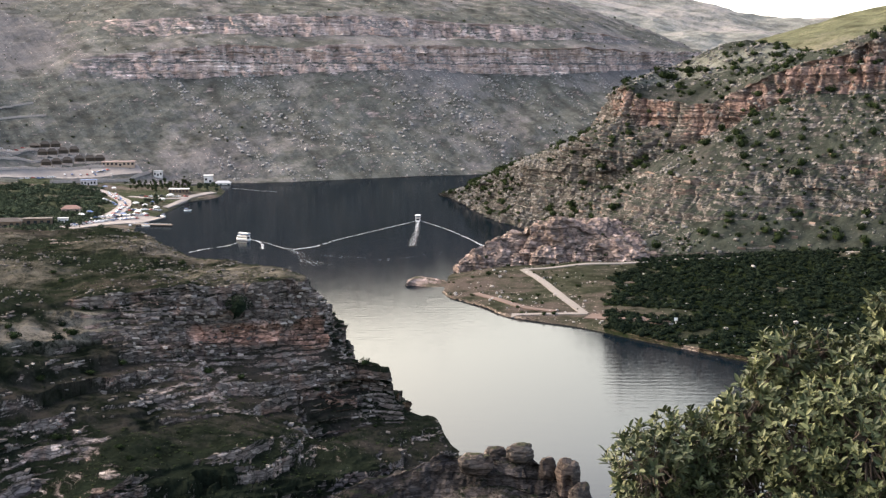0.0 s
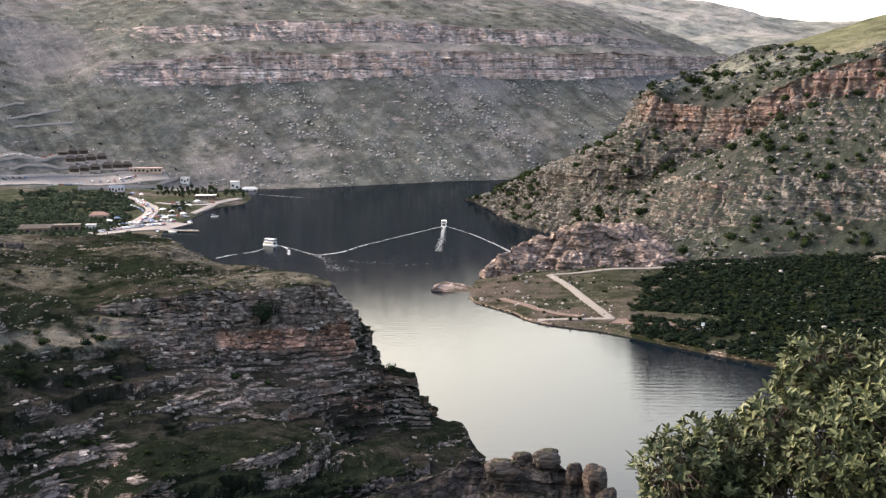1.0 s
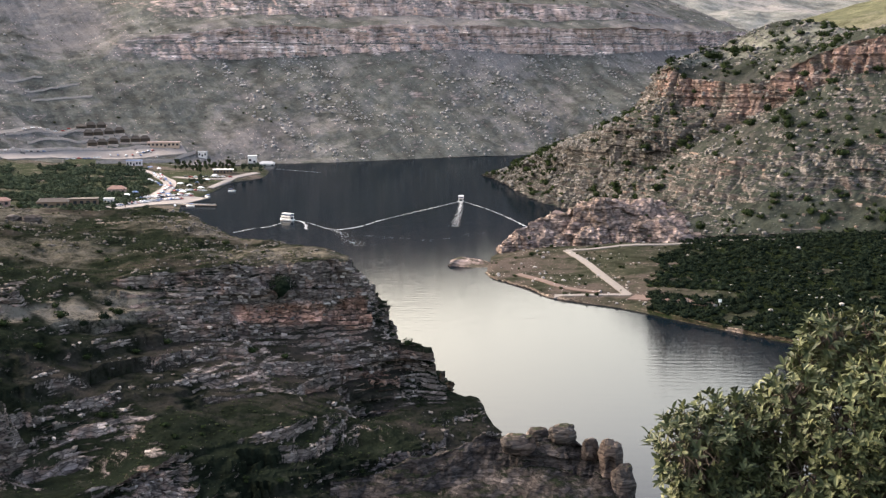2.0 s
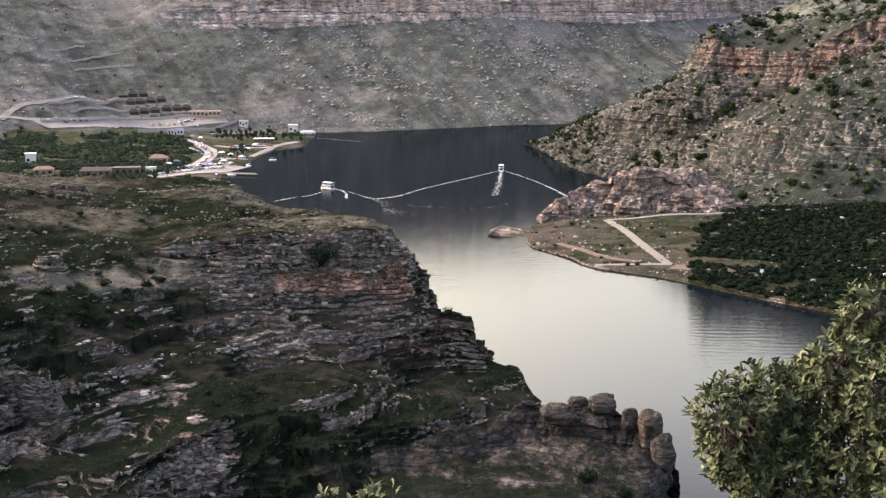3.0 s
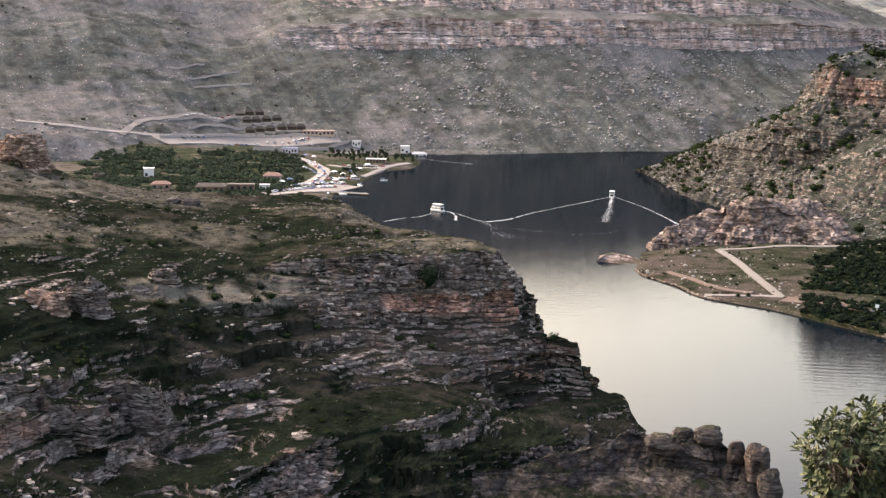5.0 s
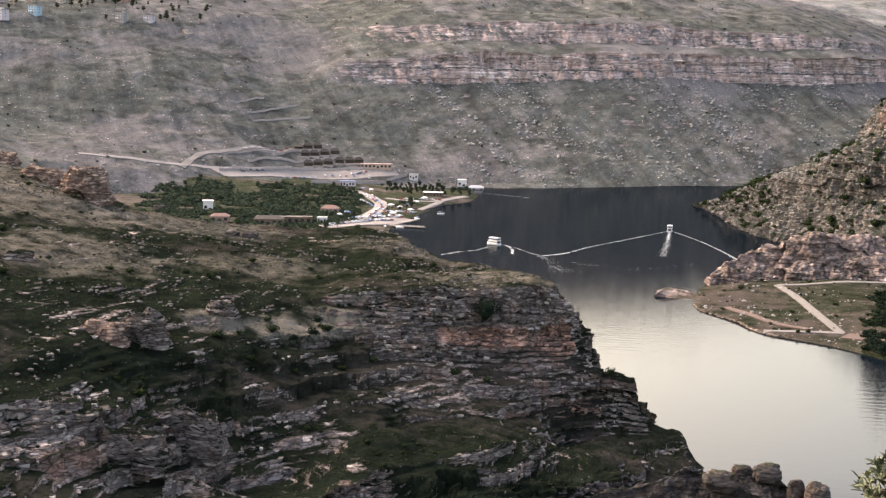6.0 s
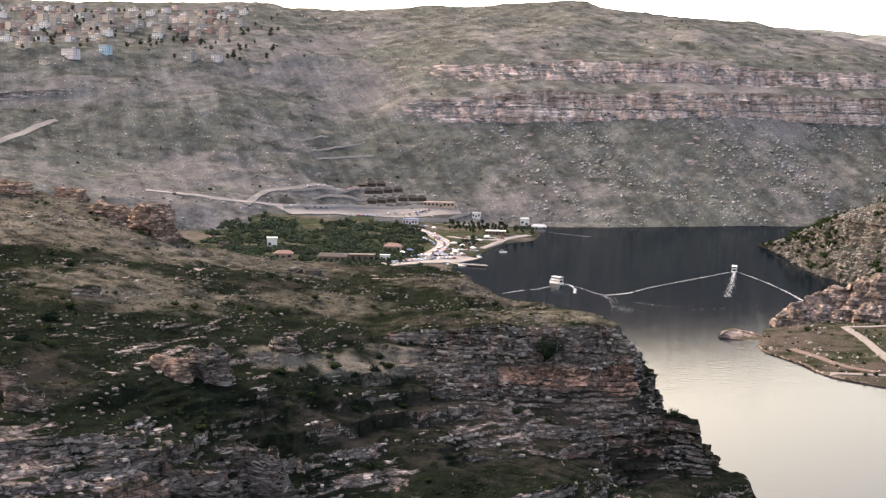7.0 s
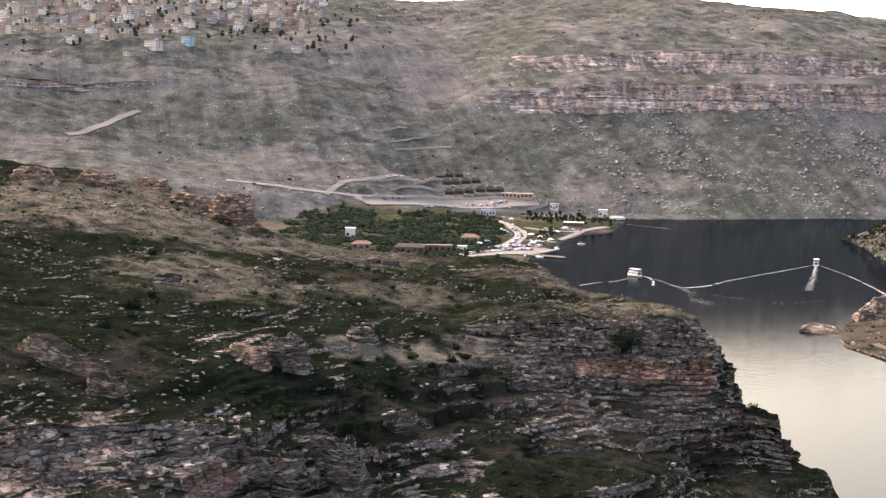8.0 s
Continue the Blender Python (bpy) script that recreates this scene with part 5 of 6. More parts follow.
# ---------------------------------------------------------------- trees
def tree_meshes(seed, height, mat):
    rng = np.random.RandomState(seed)
    trunk = tube([(0, 0, -0.6), (0.1, 0, height * 0.3), (0.0, 0.1, height * 0.75)], [0.05 * height, 0.035 * height, 0.012 * height], 6)
    limbs = []
    vs, fs, k = [], [], 0
    for i in range(9):
        a, h = rng.rand() * 6.283, rng.uniform(0.4, 0.95) * height
        r = height * rng.uniform(0.1, 0.3) * (1.15 - h / height * 0.6)
        c = np.array([math.cos(a) * r, math.sin(a) * r, h])
        limbs.append(tube([(0, 0, h * 0.55), tuple(c)], [0.018 * height, 0.006 * height], 5))
        v, f = leaf_clump(rng, 60, 0.3, 0.55)
        vs.append(v * height * rng.uniform(0.17, 0.27) + c)
        fs.append(f + k)
        k += len(v)
    tm = bpy.data.meshes.new("trunk")
    g = join(trunk, *limbs)
    tm.from_pydata(g[0], [], g[1])
    tm.materials.append(mat_trunk)
    return tm, mesh_of("crown", np.concatenate(vs), np.concatenate(fs), mat)


def tree(seed, height, mat, label, group):
    t = thing("tree", label, "tree", group)
    tm, cm = tree_meshes(seed, height, mat)
    part("trunk", tm, None, t, "brown trunk with limbs")
    part("crown", cm, None, t)
    return t


def grove(models, places, seed, lands):
    rng = np.random.RandomState(seed)
    used = [False] * len(models)
    for x, y in places:
        k = rng.randint(len(models))
        s = rng.uniform(0.75, 1.25)
        m = pose(x, y, drop(x, y, lands) - 0.1, 0, 0, rng.uniform(0, 360)) @ Matrix.Diagonal((s, s, s * rng.uniform(0.85, 1.15), 1))
        if used[k]:
            ob = copy_thing(models[k], m)
            ob.matrix_basis = m
        else:
            models[k].matrix_basis = m
            used[k] = True


def spread(corners, count, seed, keep=None):
    """Even random places in a four-cornered patch of the plan."""
    a, b, c, d = [np.array(p[:2]) for p in corners]
    rng = np.random.RandomState(seed)
    out = []
    while len(out) < count:
        u, v = rng.rand(2)
        p = (a * (1 - u) + b * u) * (1 - v) + (d * (1 - u) + c * u) * v
        if (keep is None or keep(p)) and all(np.hypot(*(p - q)) > 3.5 for q in out[-60:]):
            out.append(p)
    return out


orchard = [tree(60 + k, h, mat_grove, "leafy green orchard tree in the valley grove", "grove trees") for k, h in enumerate((4.6, 5.4, 4.0, 6.0))]
grove(orchard, spread(((-221, 493.2, 58.1), (-260, 1038.1, 2.8), (-337.3, 1309.4, 5.2), (-503.9, 1189.3, 22.3)), 120, 5), 6, WALL)
dark_trees = [tree(70 + k, h, mat_shrub_far, "dark tree in the clump by the shore", "shore trees") for k, h in enumerate((5.5, 6.5, 5))]
grove(dark_trees, spread(((-290.2, 1233.4, 4.9), (-231.2, 1262.8, 3.9), (-269.8, 1422, 1.1), (-324.6, 1391.3, 3.5)), 45, 7), 8, WALL)
shore_trees = [tree(80 + k, h, mat_grove, "green tree on the shore point", "shore point trees") for k, h in enumerate((6, 5))]
grove(shore_trees, spread(((-231.2, 1262.8, 3.9), (-215.4, 1288.1, 1.6), (-233.5, 1380.6, 0.7), (-242.6, 1340.2, 2.1)), 14, 9) + spread(((-248.8, 1110.8, 2.4), (-239.9, 1149, 2.4), (-247, 1182.6, 3.4), (-257.9, 1150.9, 3.5)), 10, 10), 11, WALL)

# ---------------------------------------------------------------- village
def pane_set(w, h):
    """A window: a dark pane in a pale frame, standing a little proud."""
    return join(box(0, -0.05, 0, w, 0.1, h))


def house(w, d, floors, mat, label, group, tank=False, name="house"):
    """Flat-roofed house with parapet, storeys of windows, a door and stair head."""
    ob = thing(name, label, "house", group)
    h = floors * 3.0
    part("wall", box(0, 0, -3, w, d, h + 3), mat, ob)
    roof = part("roof", join(box(0, 0, h, w + 0.7, d + 0.7, 0.3), box(0, -d / 2 - 0.2, h + 0.3, w + 0.6, 0.2, 0.6), box(0, d / 2 + 0.2, h + 0.3, w + 0.6, 0.2, 0.6),
                             box(-w / 2 - 0.2, 0, h + 0.3, 0.2, d + 0.2, 0.6), box(w / 2 + 0.2, 0, h + 0.3, 0.2, d + 0.2, 0.6)), WALLS[3], ob, "grey concrete roof slab")
    if tank:
        part("stair_head", box(w * 0.2, d * 0.1, h + 0.31, 3, 3, 2.3), mat, roof)
    pane = bpy.data.meshes.new("window")
    g = box(0, 0, 0, 1.05, 0.16, 1.2)
    pane.from_pydata(g[0], [], g[1])
    pane.materials.append(mat_dark)
    n = max(2, int(w / 3.2))
    for k in range(floors):
        for i in range(n):
            x = (i + 0.5) / n * w - w / 2
            if k == 0 and i == n // 2:
                part("door", box(0, 0, 0, 1.2, 0.16, 2.2), mat_timber, ob, "brown door", (x, -d / 2, 0.05))
                continue
            part("window", pane, None, ob, "", (x, -d / 2, 3 * k + 1.0))
        part("window", pane, None, ob, "", (w / 2, 0, 3 * k + 1.0), 90)
    if floors > 1:
        part("balcony", join(box(-w * 0.2, -d / 2 - 0.7, 2.9, w * 0.4, 1.4, 0.2), box(-w * 0.2, -d / 2 - 1.35, 3.1, w * 0.4, 0.1, 0.8)), mat_white, ob, "white balcony")
    return ob


KINDS = [house(9, 8, 1, WALLS[0], "small cream flat-roofed town house", "town houses"),
         house(11, 9, 2, WALLS[1], "white two-storey town house with a balcony", "town houses", True),
         house(10, 9, 2, WALLS[2], "pink two-storey town house with a balcony", "town houses"),
         house(12, 10, 3, WALLS[3], "grey three-storey concrete town house", "town houses", True),
         house(9, 8, 2, WALLS[4], "ochre two-storey town house", "town houses"),
         house(12, 9, 2, WALLS[6], "unplastered brick town house", "town houses"),
         house(13, 10, 3, WALLS[0], "cream three-storey town house", "town houses", True),
         house(11, 9, 2, WALLS[7], "lilac-white two-storey town house", "town houses")]
BLUE_HOUSE = house(12, 10, 3, WALLS[5], "light blue three-storey town house", "town houses")
FRONT_HOUSE = house(20, 11, 3, WALLS[7], "large lilac-white house at the town's edge", "town houses", True)
rngT = np.random.RandomState(77)
TOWN = ["canyon_wall"]


def stand(ob, x, y, turn, copy):
    m = pose(x, y, drop(x, y, TOWN) + 0.4, 0, 0, turn) @ Matrix.Scale(1.08, 4)
    if copy:
        copy_thing(ob, m).matrix_basis = m
    else:
        ob.matrix_basis = m


FIXED = [(BLUE_HOUSE, (-834.9, 1613.6, 191.7), -12), (FRONT_HOUSE, (-856.9, 1563.3, 183.4), -20), (KINDS[7], (-708.9, 1680.1, 186.5), -10), (KINDS[3], (-736.4, 1655.8, 185.2), -15), (KINDS[0], (-657, 1681.3, 171.9), -30),
         (KINDS[1], (-958.8, 1537.2, 190.4), -5), (KINDS[6], (-921.3, 1559.4, 196), -15), (KINDS[0], (-870.2, 1522.6, 174.3), -10), (KINDS[6], (-861.1, 1828.7, 230.6), -12), (KINDS[1], (-903.3, 1751, 224.1), -10),
         (KINDS[5], (-787.4, 1897.8, 240), -15), (KINDS[3], (-905, 1825.5, 235.4), 10), (KINDS[2], (-922.1, 2010.7, 264.1), -8)]
placed = []
seen_kind = []
for ob, (x, y, _), turn in FIXED:
    stand(ob, x, y, turn, ob in seen_kind)
    seen_kind.append(ob)
    placed.append((x, y))
town_spots = spread(((-1041.2, 1507.6, 198.7), (-751.3, 1853.8, 228.8), (-854.3, 2210.6, 294), (-1329.4, 1926.3, 276.1)), 230, 31)
for k in range(8):
    if KINDS[k] not in seen_kind:
        placed.append(tuple(town_spots[k]))
        stand(KINDS[k], *town_spots[k], -10, False)
        seen_kind.append(KINDS[k])
for p in town_spots[8:]:
    if all(math.hypot(p[0] - a, p[1] - b) > 19 for a, b in placed):
        placed.append(tuple(p))
        stand(KINDS[rngT.randint(8)], p[0], p[1], rngT.choice([-10, -18, -4, 80]) + rngT.uniform(-6, 6), True)
town_trees = [tree(90 + k, h, mat_shrub_far, "dark green tree among the town houses", "town trees") for k, h in enumerate((7.5, 9, 6.5))]
tt = [p for p in spread(((-1007.6, 1458.4, 175.1), (-627.8, 1710, 174.7), (-792, 2154.1, 283.4), (-1324.8, 1919.7, 273.7)), 260, 33) if all(math.hypot(p[0] - a, p[1] - b) > 10 for a, b in placed)]
grove(town_trees, tt[:120], 34, TOWN)


def pavilion(w, d):
    ob = thing("pavilion", "dark thatched open pavilion on a stone terrace", "pavilion", "terrace pavilions")
    part("platform", box(0, 0, -2, w, d, 2.3), mat_wall_stone, ob, "stone platform")
    for a in (-1, 1):
        for b in (-1, 1):
            part("post", box(a * (w / 2 - 0.4), b * (d / 2 - 0.4), 0.3, 0.25, 0.25, 2.5), mat_timber, ob)
    part("back_wall", box(0, d / 2 - 0.35, 0.31, w - 0.9, 0.2, 2.4), mat_roof_dark, ob)
    part("roof", ([(-w / 2 - 0.6, -d / 2 - 0.6, 2.6), (w / 2 + 0.6, -d / 2 - 0.6, 2.6), (w / 2 + 0.6, d / 2 + 0.6, 2.6), (-w / 2 - 0.6, d / 2 + 0.6, 2.6), (-w / 4, 0, 4.6), (w / 4, 0, 4.6)],
                  [(0, 1, 5, 4), (1, 2, 5), (2, 3, 4, 5), (3, 0, 4), (3, 2, 1, 0)]), mat_roof_dark, ob, "dark thatched hip roof")
    return ob


pav = pavilion(13, 8)
first = True
for pts in (((-438.9, 1453.3, 34.5), (-429.1, 1458, 35.2), (-418.6, 1460.8, 36.1)), ((-427.5, 1442.2, 27.1), (-418.3, 1446.4, 27.9), (-408.5, 1453.6, 28.5), (-398.1, 1458.7, 29.2)),
            ((-416.4, 1416, 18.9), (-407.7, 1423.7, 19.4), (-398.1, 1430.9, 19.9), (-387.5, 1439.3, 20.4), (-376, 1439.7, 21.4), (-366.4, 1442.3, 21.6))):
    for x, y, z in pts:
        m = pose(x, y, drop(x, y, WALL) + 0.8, 0, 0, 5) @ Matrix.Diagonal((0.9, 0.7, 1.3, 1))
        if first:
            pav.matrix_basis = m
            first = False
        else:
            copy_thing(pav, m)


def retaining_wall(pts, height, label, lands):
    """A stone wall along a line on the slope, thick, with coping."""
    line = catmull(pts, 10 * len(pts))
    v, f = [], []
    for i, (x, y, _) in enumerate(line):
        z = drop(x, y, lands)
        for dy, h in ((-0.6, -2), (-0.5, height), (0.5, height), (0.6, -2)):
            v.append((x, y + dy, z + h + 0.3 * float(perlin(np.array([x / 6, y / 6, 0.0])))))
        if i:
            k = 4 * i
            f += [(k - 4, k, k + 1, k - 3), (k - 3, k + 1, k + 2, k - 2), (k - 2, k + 2, k + 3, k - 1)]
    ob = new("retaining_wall", mesh_of("retaining_wall", np.array(v), np.array(f), mat_wall_stone))
    return tagged(ob, label, "wall", "terrace walls")


retaining_wall([(-487, 1356.5, 34.8), (-462.3, 1406.4, 34.6), (-442.5, 1447.8, 32.7), (-406.9, 1461.6, 33.2)], 2.5, "pale stone retaining wall of the upper terrace", WALL)
retaining_wall([(-465.3, 1358.4, 25.8), (-439.4, 1416.9, 24.3), (-392.1, 1455.9, 25.7)], 2.5, "stone retaining wall of the middle terrace", WALL)
retaining_wall([(-471.9, 1289.4, 21.6), (-445.6, 1356.4, 18.1), (-410.6, 1407.4, 16.4), (-353.6, 1432.4, 18.2)], 3.0, "long stone retaining wall above the parking", WALL)
retaining_wall([(-387.3, 1328.3, 7.8), (-349.1, 1366.3, 6.1), (-323, 1410.4, 7.2), (-309.4, 1432.8, 11.1)], 3.5, "grey stone retaining wall below the parking", WALL)
for pts in (((-502.6, 1485.8, 63.9), (-477.1, 1513.5, 66.6), (-447.2, 1529, 69.6)), ((-514.7, 1500.4, 75.2), (-490.6, 1533.4, 77.9), (-469.6, 1556.4, 82.1)), ((-539.3, 1510, 86.5), (-509.4, 1547, 90.8))):
    retaining_wall(pts, 2.0, "old stone terrace wall on the slope", WALL)


def lodge(name, w, d, h, wall, roof, label, pitched=True, bays=5):
    ob = thing(name, label, "building")
    part("wall", box(0, 0, -2.5, w, d, h + 2.5), wall, ob)
    if pitched:
        part("roof", ([(-w / 2 - 0.7, -d / 2 - 0.7, h), (w / 2 + 0.7, -d / 2 - 0.7, h), (w / 2 + 0.7, d / 2 + 0.7, h), (-w / 2 - 0.7, d / 2 + 0.7, h),
                       (-w / 2 + d / 3, 0, h + d * 0.28), (w / 2 - d / 3, 0, h + d * 0.28)], [(0, 1, 5, 4), (1, 2, 5), (2, 3, 4, 5), (3, 0, 4), (3, 2, 1, 0)]), roof, ob)
    else:
        part("roof", box(0, 0, h, w + 1, d + 1, 0.4), roof, ob)
    for i in range(bays):
        x = (i + 0.5) / bays * w - w / 2
        part("window" if i != bays // 2 else "door", box(0, 0, 0, min(w / bays * 0.55, 2.4), 0.2, min(h * (0.5 if i != bays // 2 else 0.75), 2.3)), mat_dark, ob, "", (x, -d / 2, h * 0.25 if i != bays // 2 else 0.05))
    return ob


def put(ob, p, turn=0, lands=WALL, lift=0.0):
    ob.matrix_basis = pose(p[0], p[1], drop(p[0], p[1], lands) + lift, 0, 0, turn)


put(lodge("restaurant", 42, 10, 4.5, mat_timber, mat_roof_dark, "long dark timber lakeside restaurant with open bays", False, 9), (-309.2, 987.7, 3.5), 12)
put(lodge("restaurant_hall", 22, 9, 4.5, mat_timber, mat_roof_dark, "dark timber hall beside the restaurant", True, 5), (-316.6, 972.5, 3.3), 10)
put(lodge("kiosk", 14, 9, 4, WALLS[2], mat_roof_red, "small pink house with a red tiled roof", True, 4), (-295.2, 1067.1, 4.2), 8)
put(lodge("shed", 7, 6, 4, WALLS[1], mat_grey, "small white shed beside the parking", False, 3), (-282.3, 998.3, 3.3), 8)
put(lodge("white_house", 8, 7, 8, WALLS[1], mat_white, "tall narrow white house behind the promontory", False, 2), (-390.2, 1040.1, 5.7), 20)
put(lodge("brown_house", 22, 9, 4, WALLS[4], mat_roof_red, "low house with a red-brown roof behind the promontory", True, 5), (-189.4, 537.8, 50.8), 10)
put(lodge("brown_house", 14, 8, 4, WALLS[6], mat_roof_red, "small brick house with a red-brown roof", True, 3), (-357.4, 977.7, 4), 15)
put(lodge("terrace_hall", 34, 10, 4.5, WALLS[4], WALLS[2], "broad tan hall on the terrace with a pale flat roof", False, 8), (-345.2, 1436.8, 18.9), 8)
put(lodge("office", 15, 8, 5, WALLS[7], mat_blue, "bluish building beside the village street", False, 5), (-349.8, 1331.9, 6), 6)
put(lodge("white_house", 9, 8, 7, WALLS[1], mat_white, "plain white block by the shore", False, 2), (-249.4, 1434.3, 1), 5)
put(lodge("boathouse", 16, 8, 4, WALLS[1], mat_grey, "pale boathouse with a grey roof on the shore", True, 4), (-231.1, 1416.1, 0), 5)
put(lodge("shed", 9, 7, 5, WALLS[1], mat_grey, "small white hut above the dark trees", False, 3), (-302, 1430.7, 7.2), 5)
put(lodge("pergola_cafe", 18, 8, 3.2, mat_timber, mat_white, "lakeside cafe under a white canopy", False, 6), (-245.7, 1253.7, 5.1), 5)


def car_kind(paint, label):
    ob = thing("car", label, "car", "parked cars")
    part("body", ([(-2.1, -0.85, 0.35), (2.1, -0.85, 0.35), (2.1, 0.85, 0.35), (-2.1, 0.85, 0.35), (-2.15, -0.85, 0.8), (2.15, -0.85, 0.75), (2.15, 0.85, 0.75), (-2.15, 0.85, 0.8),
                   (-1.9, -0.8, 0.95), (0.9, -0.8, 0.95), (0.9, 0.8, 0.95), (-1.9, 0.8, 0.95), (-1.4, -0.65, 1.48), (0.3, -0.65, 1.48), (0.3, 0.65, 1.48), (-1.4, 0.65, 1.48)],
                  [(3, 2, 1, 0), (0, 1, 5, 4), (1, 2, 6, 5), (2, 3, 7, 6), (3, 0, 4, 7), (4, 5, 9, 8), (5, 6, 10, 9), (6, 7, 11, 10), (7, 4, 8, 11),
                   (8, 9, 13, 12), (9, 10, 14, 13), (10, 11, 15, 14), (11, 8, 12, 15), (12, 13, 14, 15)]), paint, ob)
    for a in (-1, 1):
        part("side_window", ([(-1.6, a * 0.78, 1.0), (0.6, a * 0.78, 1.0), (0.2, a * 0.69, 1.42), (-1.3, a * 0.69, 1.42)], [(0, 1, 2, 3)] if a < 0 else [(3, 2, 1, 0)]), mat_dark, ob)
    part("windscreen", ([(0.92, -0.7, 1.0), (0.92, 0.7, 1.0), (0.4, 0.58, 1.45), (0.4, -0.58, 1.45)], [(0, 1, 2, 3)]), mat_dark, ob)
    for x in (-1.3, 1.3):
        for a in (-1, 1):
            part("wheel", tube([(x, a * 0.7, 0.33), (x, a * 0.9, 0.33)], [0.33, 0.33], 10), mat_tyre, ob)
    return ob


CARS = [car_kind(p, "%s parked car in the lakeside village" % k) for p, k in zip(PAINTS, ("white", "silver", "black", "red", "blue"))]
car_used = set()
rngC = np.random.RandomState(5)


def park(p, turn):
    k = rngC.choice([0, 0, 0, 1, 1, 2, 3, 4])
    x, y = p[0] + rngC.uniform(-1, 1), p[1] + rngC.uniform(-1, 1)
    m = pose(x, y, road_top(x, y, drop(x, y, WALL)) - 0.02, 0, 0, turn + rngC.uniform(-8, 8))
    if k in car_used:
        copy_thing(CARS[k], m)
    else:
        CARS[k].matrix_basis = m
        car_used.add(k)


def park_line(a, b, n, turn):
    for k in range(n):
        f = (k + 0.5) / n
        park([a[i] * (1 - f) + b[i] * f for i in range(2)], turn)


park_line((-423.8, 1347.5, 10.5), (-399.4, 1395.7, 7.7), 7, 8)
park_line((-396.4, 1402.8, 10.5), (-360.2, 1409.3, 9.5), 5, 100)
park_line((-367.1, 1411.5, 11.6), (-351.5, 1424.4, 15.1), 5, 60)
park_line((-300.9, 1232.6, 5), (-269.3, 1145.3, 3.5), 9, 100)
park_line((-267.5, 1137.7, 3.2), (-258.1, 1040, 2.7), 9, 60)
park_line((-312, 1250.2, 4.9), (-281.1, 1166.9, 4.2), 6, 95)
park_line((-273.4, 977.8, 2.6), (-251.4, 1022.4, 2.4), 14, 20)
park_line((-150.6, 547.5, 49), (-237.3, 1020.4, 1.1), 14, 95)
park_line((-258.5, 1050.8, 2.7), (-235.2, 1071.8, 0.9), 8, 20)
park_line((-275.2, 1215.1, 4.2), (-232.6, 1228, 2.4), 9, 5)
park_line((-271, 1030.7, 3), (-237.9, 1083.6, 1.5), 14, 40)
park_line((-257.3, 1105.2, 2.5), (-232.9, 1116.1, 0.7), 7, 30)
park_line((-305.7, 1197.7, 4.9), (-253.2, 1097.9, 2.4), 10, 80)
park_line((-269.4, 995.7, 2.8), (-237.2, 1049.5, 1), 14, 60)
park_line((-470.5, 1302.4, 21.5), (-445.2, 1355.5, 17.6), 7, 5)
park_line((-480.2, 1382.5, 38.1), (-448.4, 1455.8, 37.3), 7, 0)


def market_stall(cloth, label):
    ob = thing("market_stall", label, "stall", "lakeside stalls")
    for a in (-1, 1):
        for b in (-1, 1):
            part("post", box(a * 2.2, b * 1.6, -0.5, 0.12, 0.12, 3.0), mat_grey, ob)
    part("canopy", ([(-2.7, -2.1, 2.4), (2.7, -2.1, 2.4), (2.7, 2.1, 2.4), (-2.7, 2.1, 2.4), (-1.2, 0, 3.5), (1.2, 0, 3.5)],
                    [(0, 1, 5, 4), (1, 2, 5), (2, 3, 4, 5), (3, 0, 4), (3, 2, 1, 0)]), cloth, ob)
    part("counter", box(0, -1.0, -0.4, 3.8, 0.8, 1.3), mat_timber, ob)
    return ob


STALLS = [market_stall(mat_white, "white canopied stall by the lakeside parking"), market_stall(mat_blue, "blue canopied stall by the lakeside parking")]
for k, (x, y, z) in enumerate(((-280.6, 1041.9, 3.4), (-279.5, 1062.5, 3.4), (-260.7, 1140.8, 3.2), (-250.4, 1128.8, 2.7), (-249.3, 1153, 3.2), (-237.9, 1116.5, 1.9), (-243.9, 1074.7, 2.1), (-251.8, 1057.8, 2.3), (-246.1, 1178.4, 3.2), (-246.5, 1217.6, 3.7), (-325.1, 1295.8, 4.9), (-314, 1285.7, 4.4))):
    m = pose(x, y, road_top(x, y, drop(x, y, WALL)), 0, 0, 10 + 25 * k)
    if k < 2:
        STALLS[k].matrix_basis = m
    else:
        copy_thing(STALLS[k % 3 % 2], m)

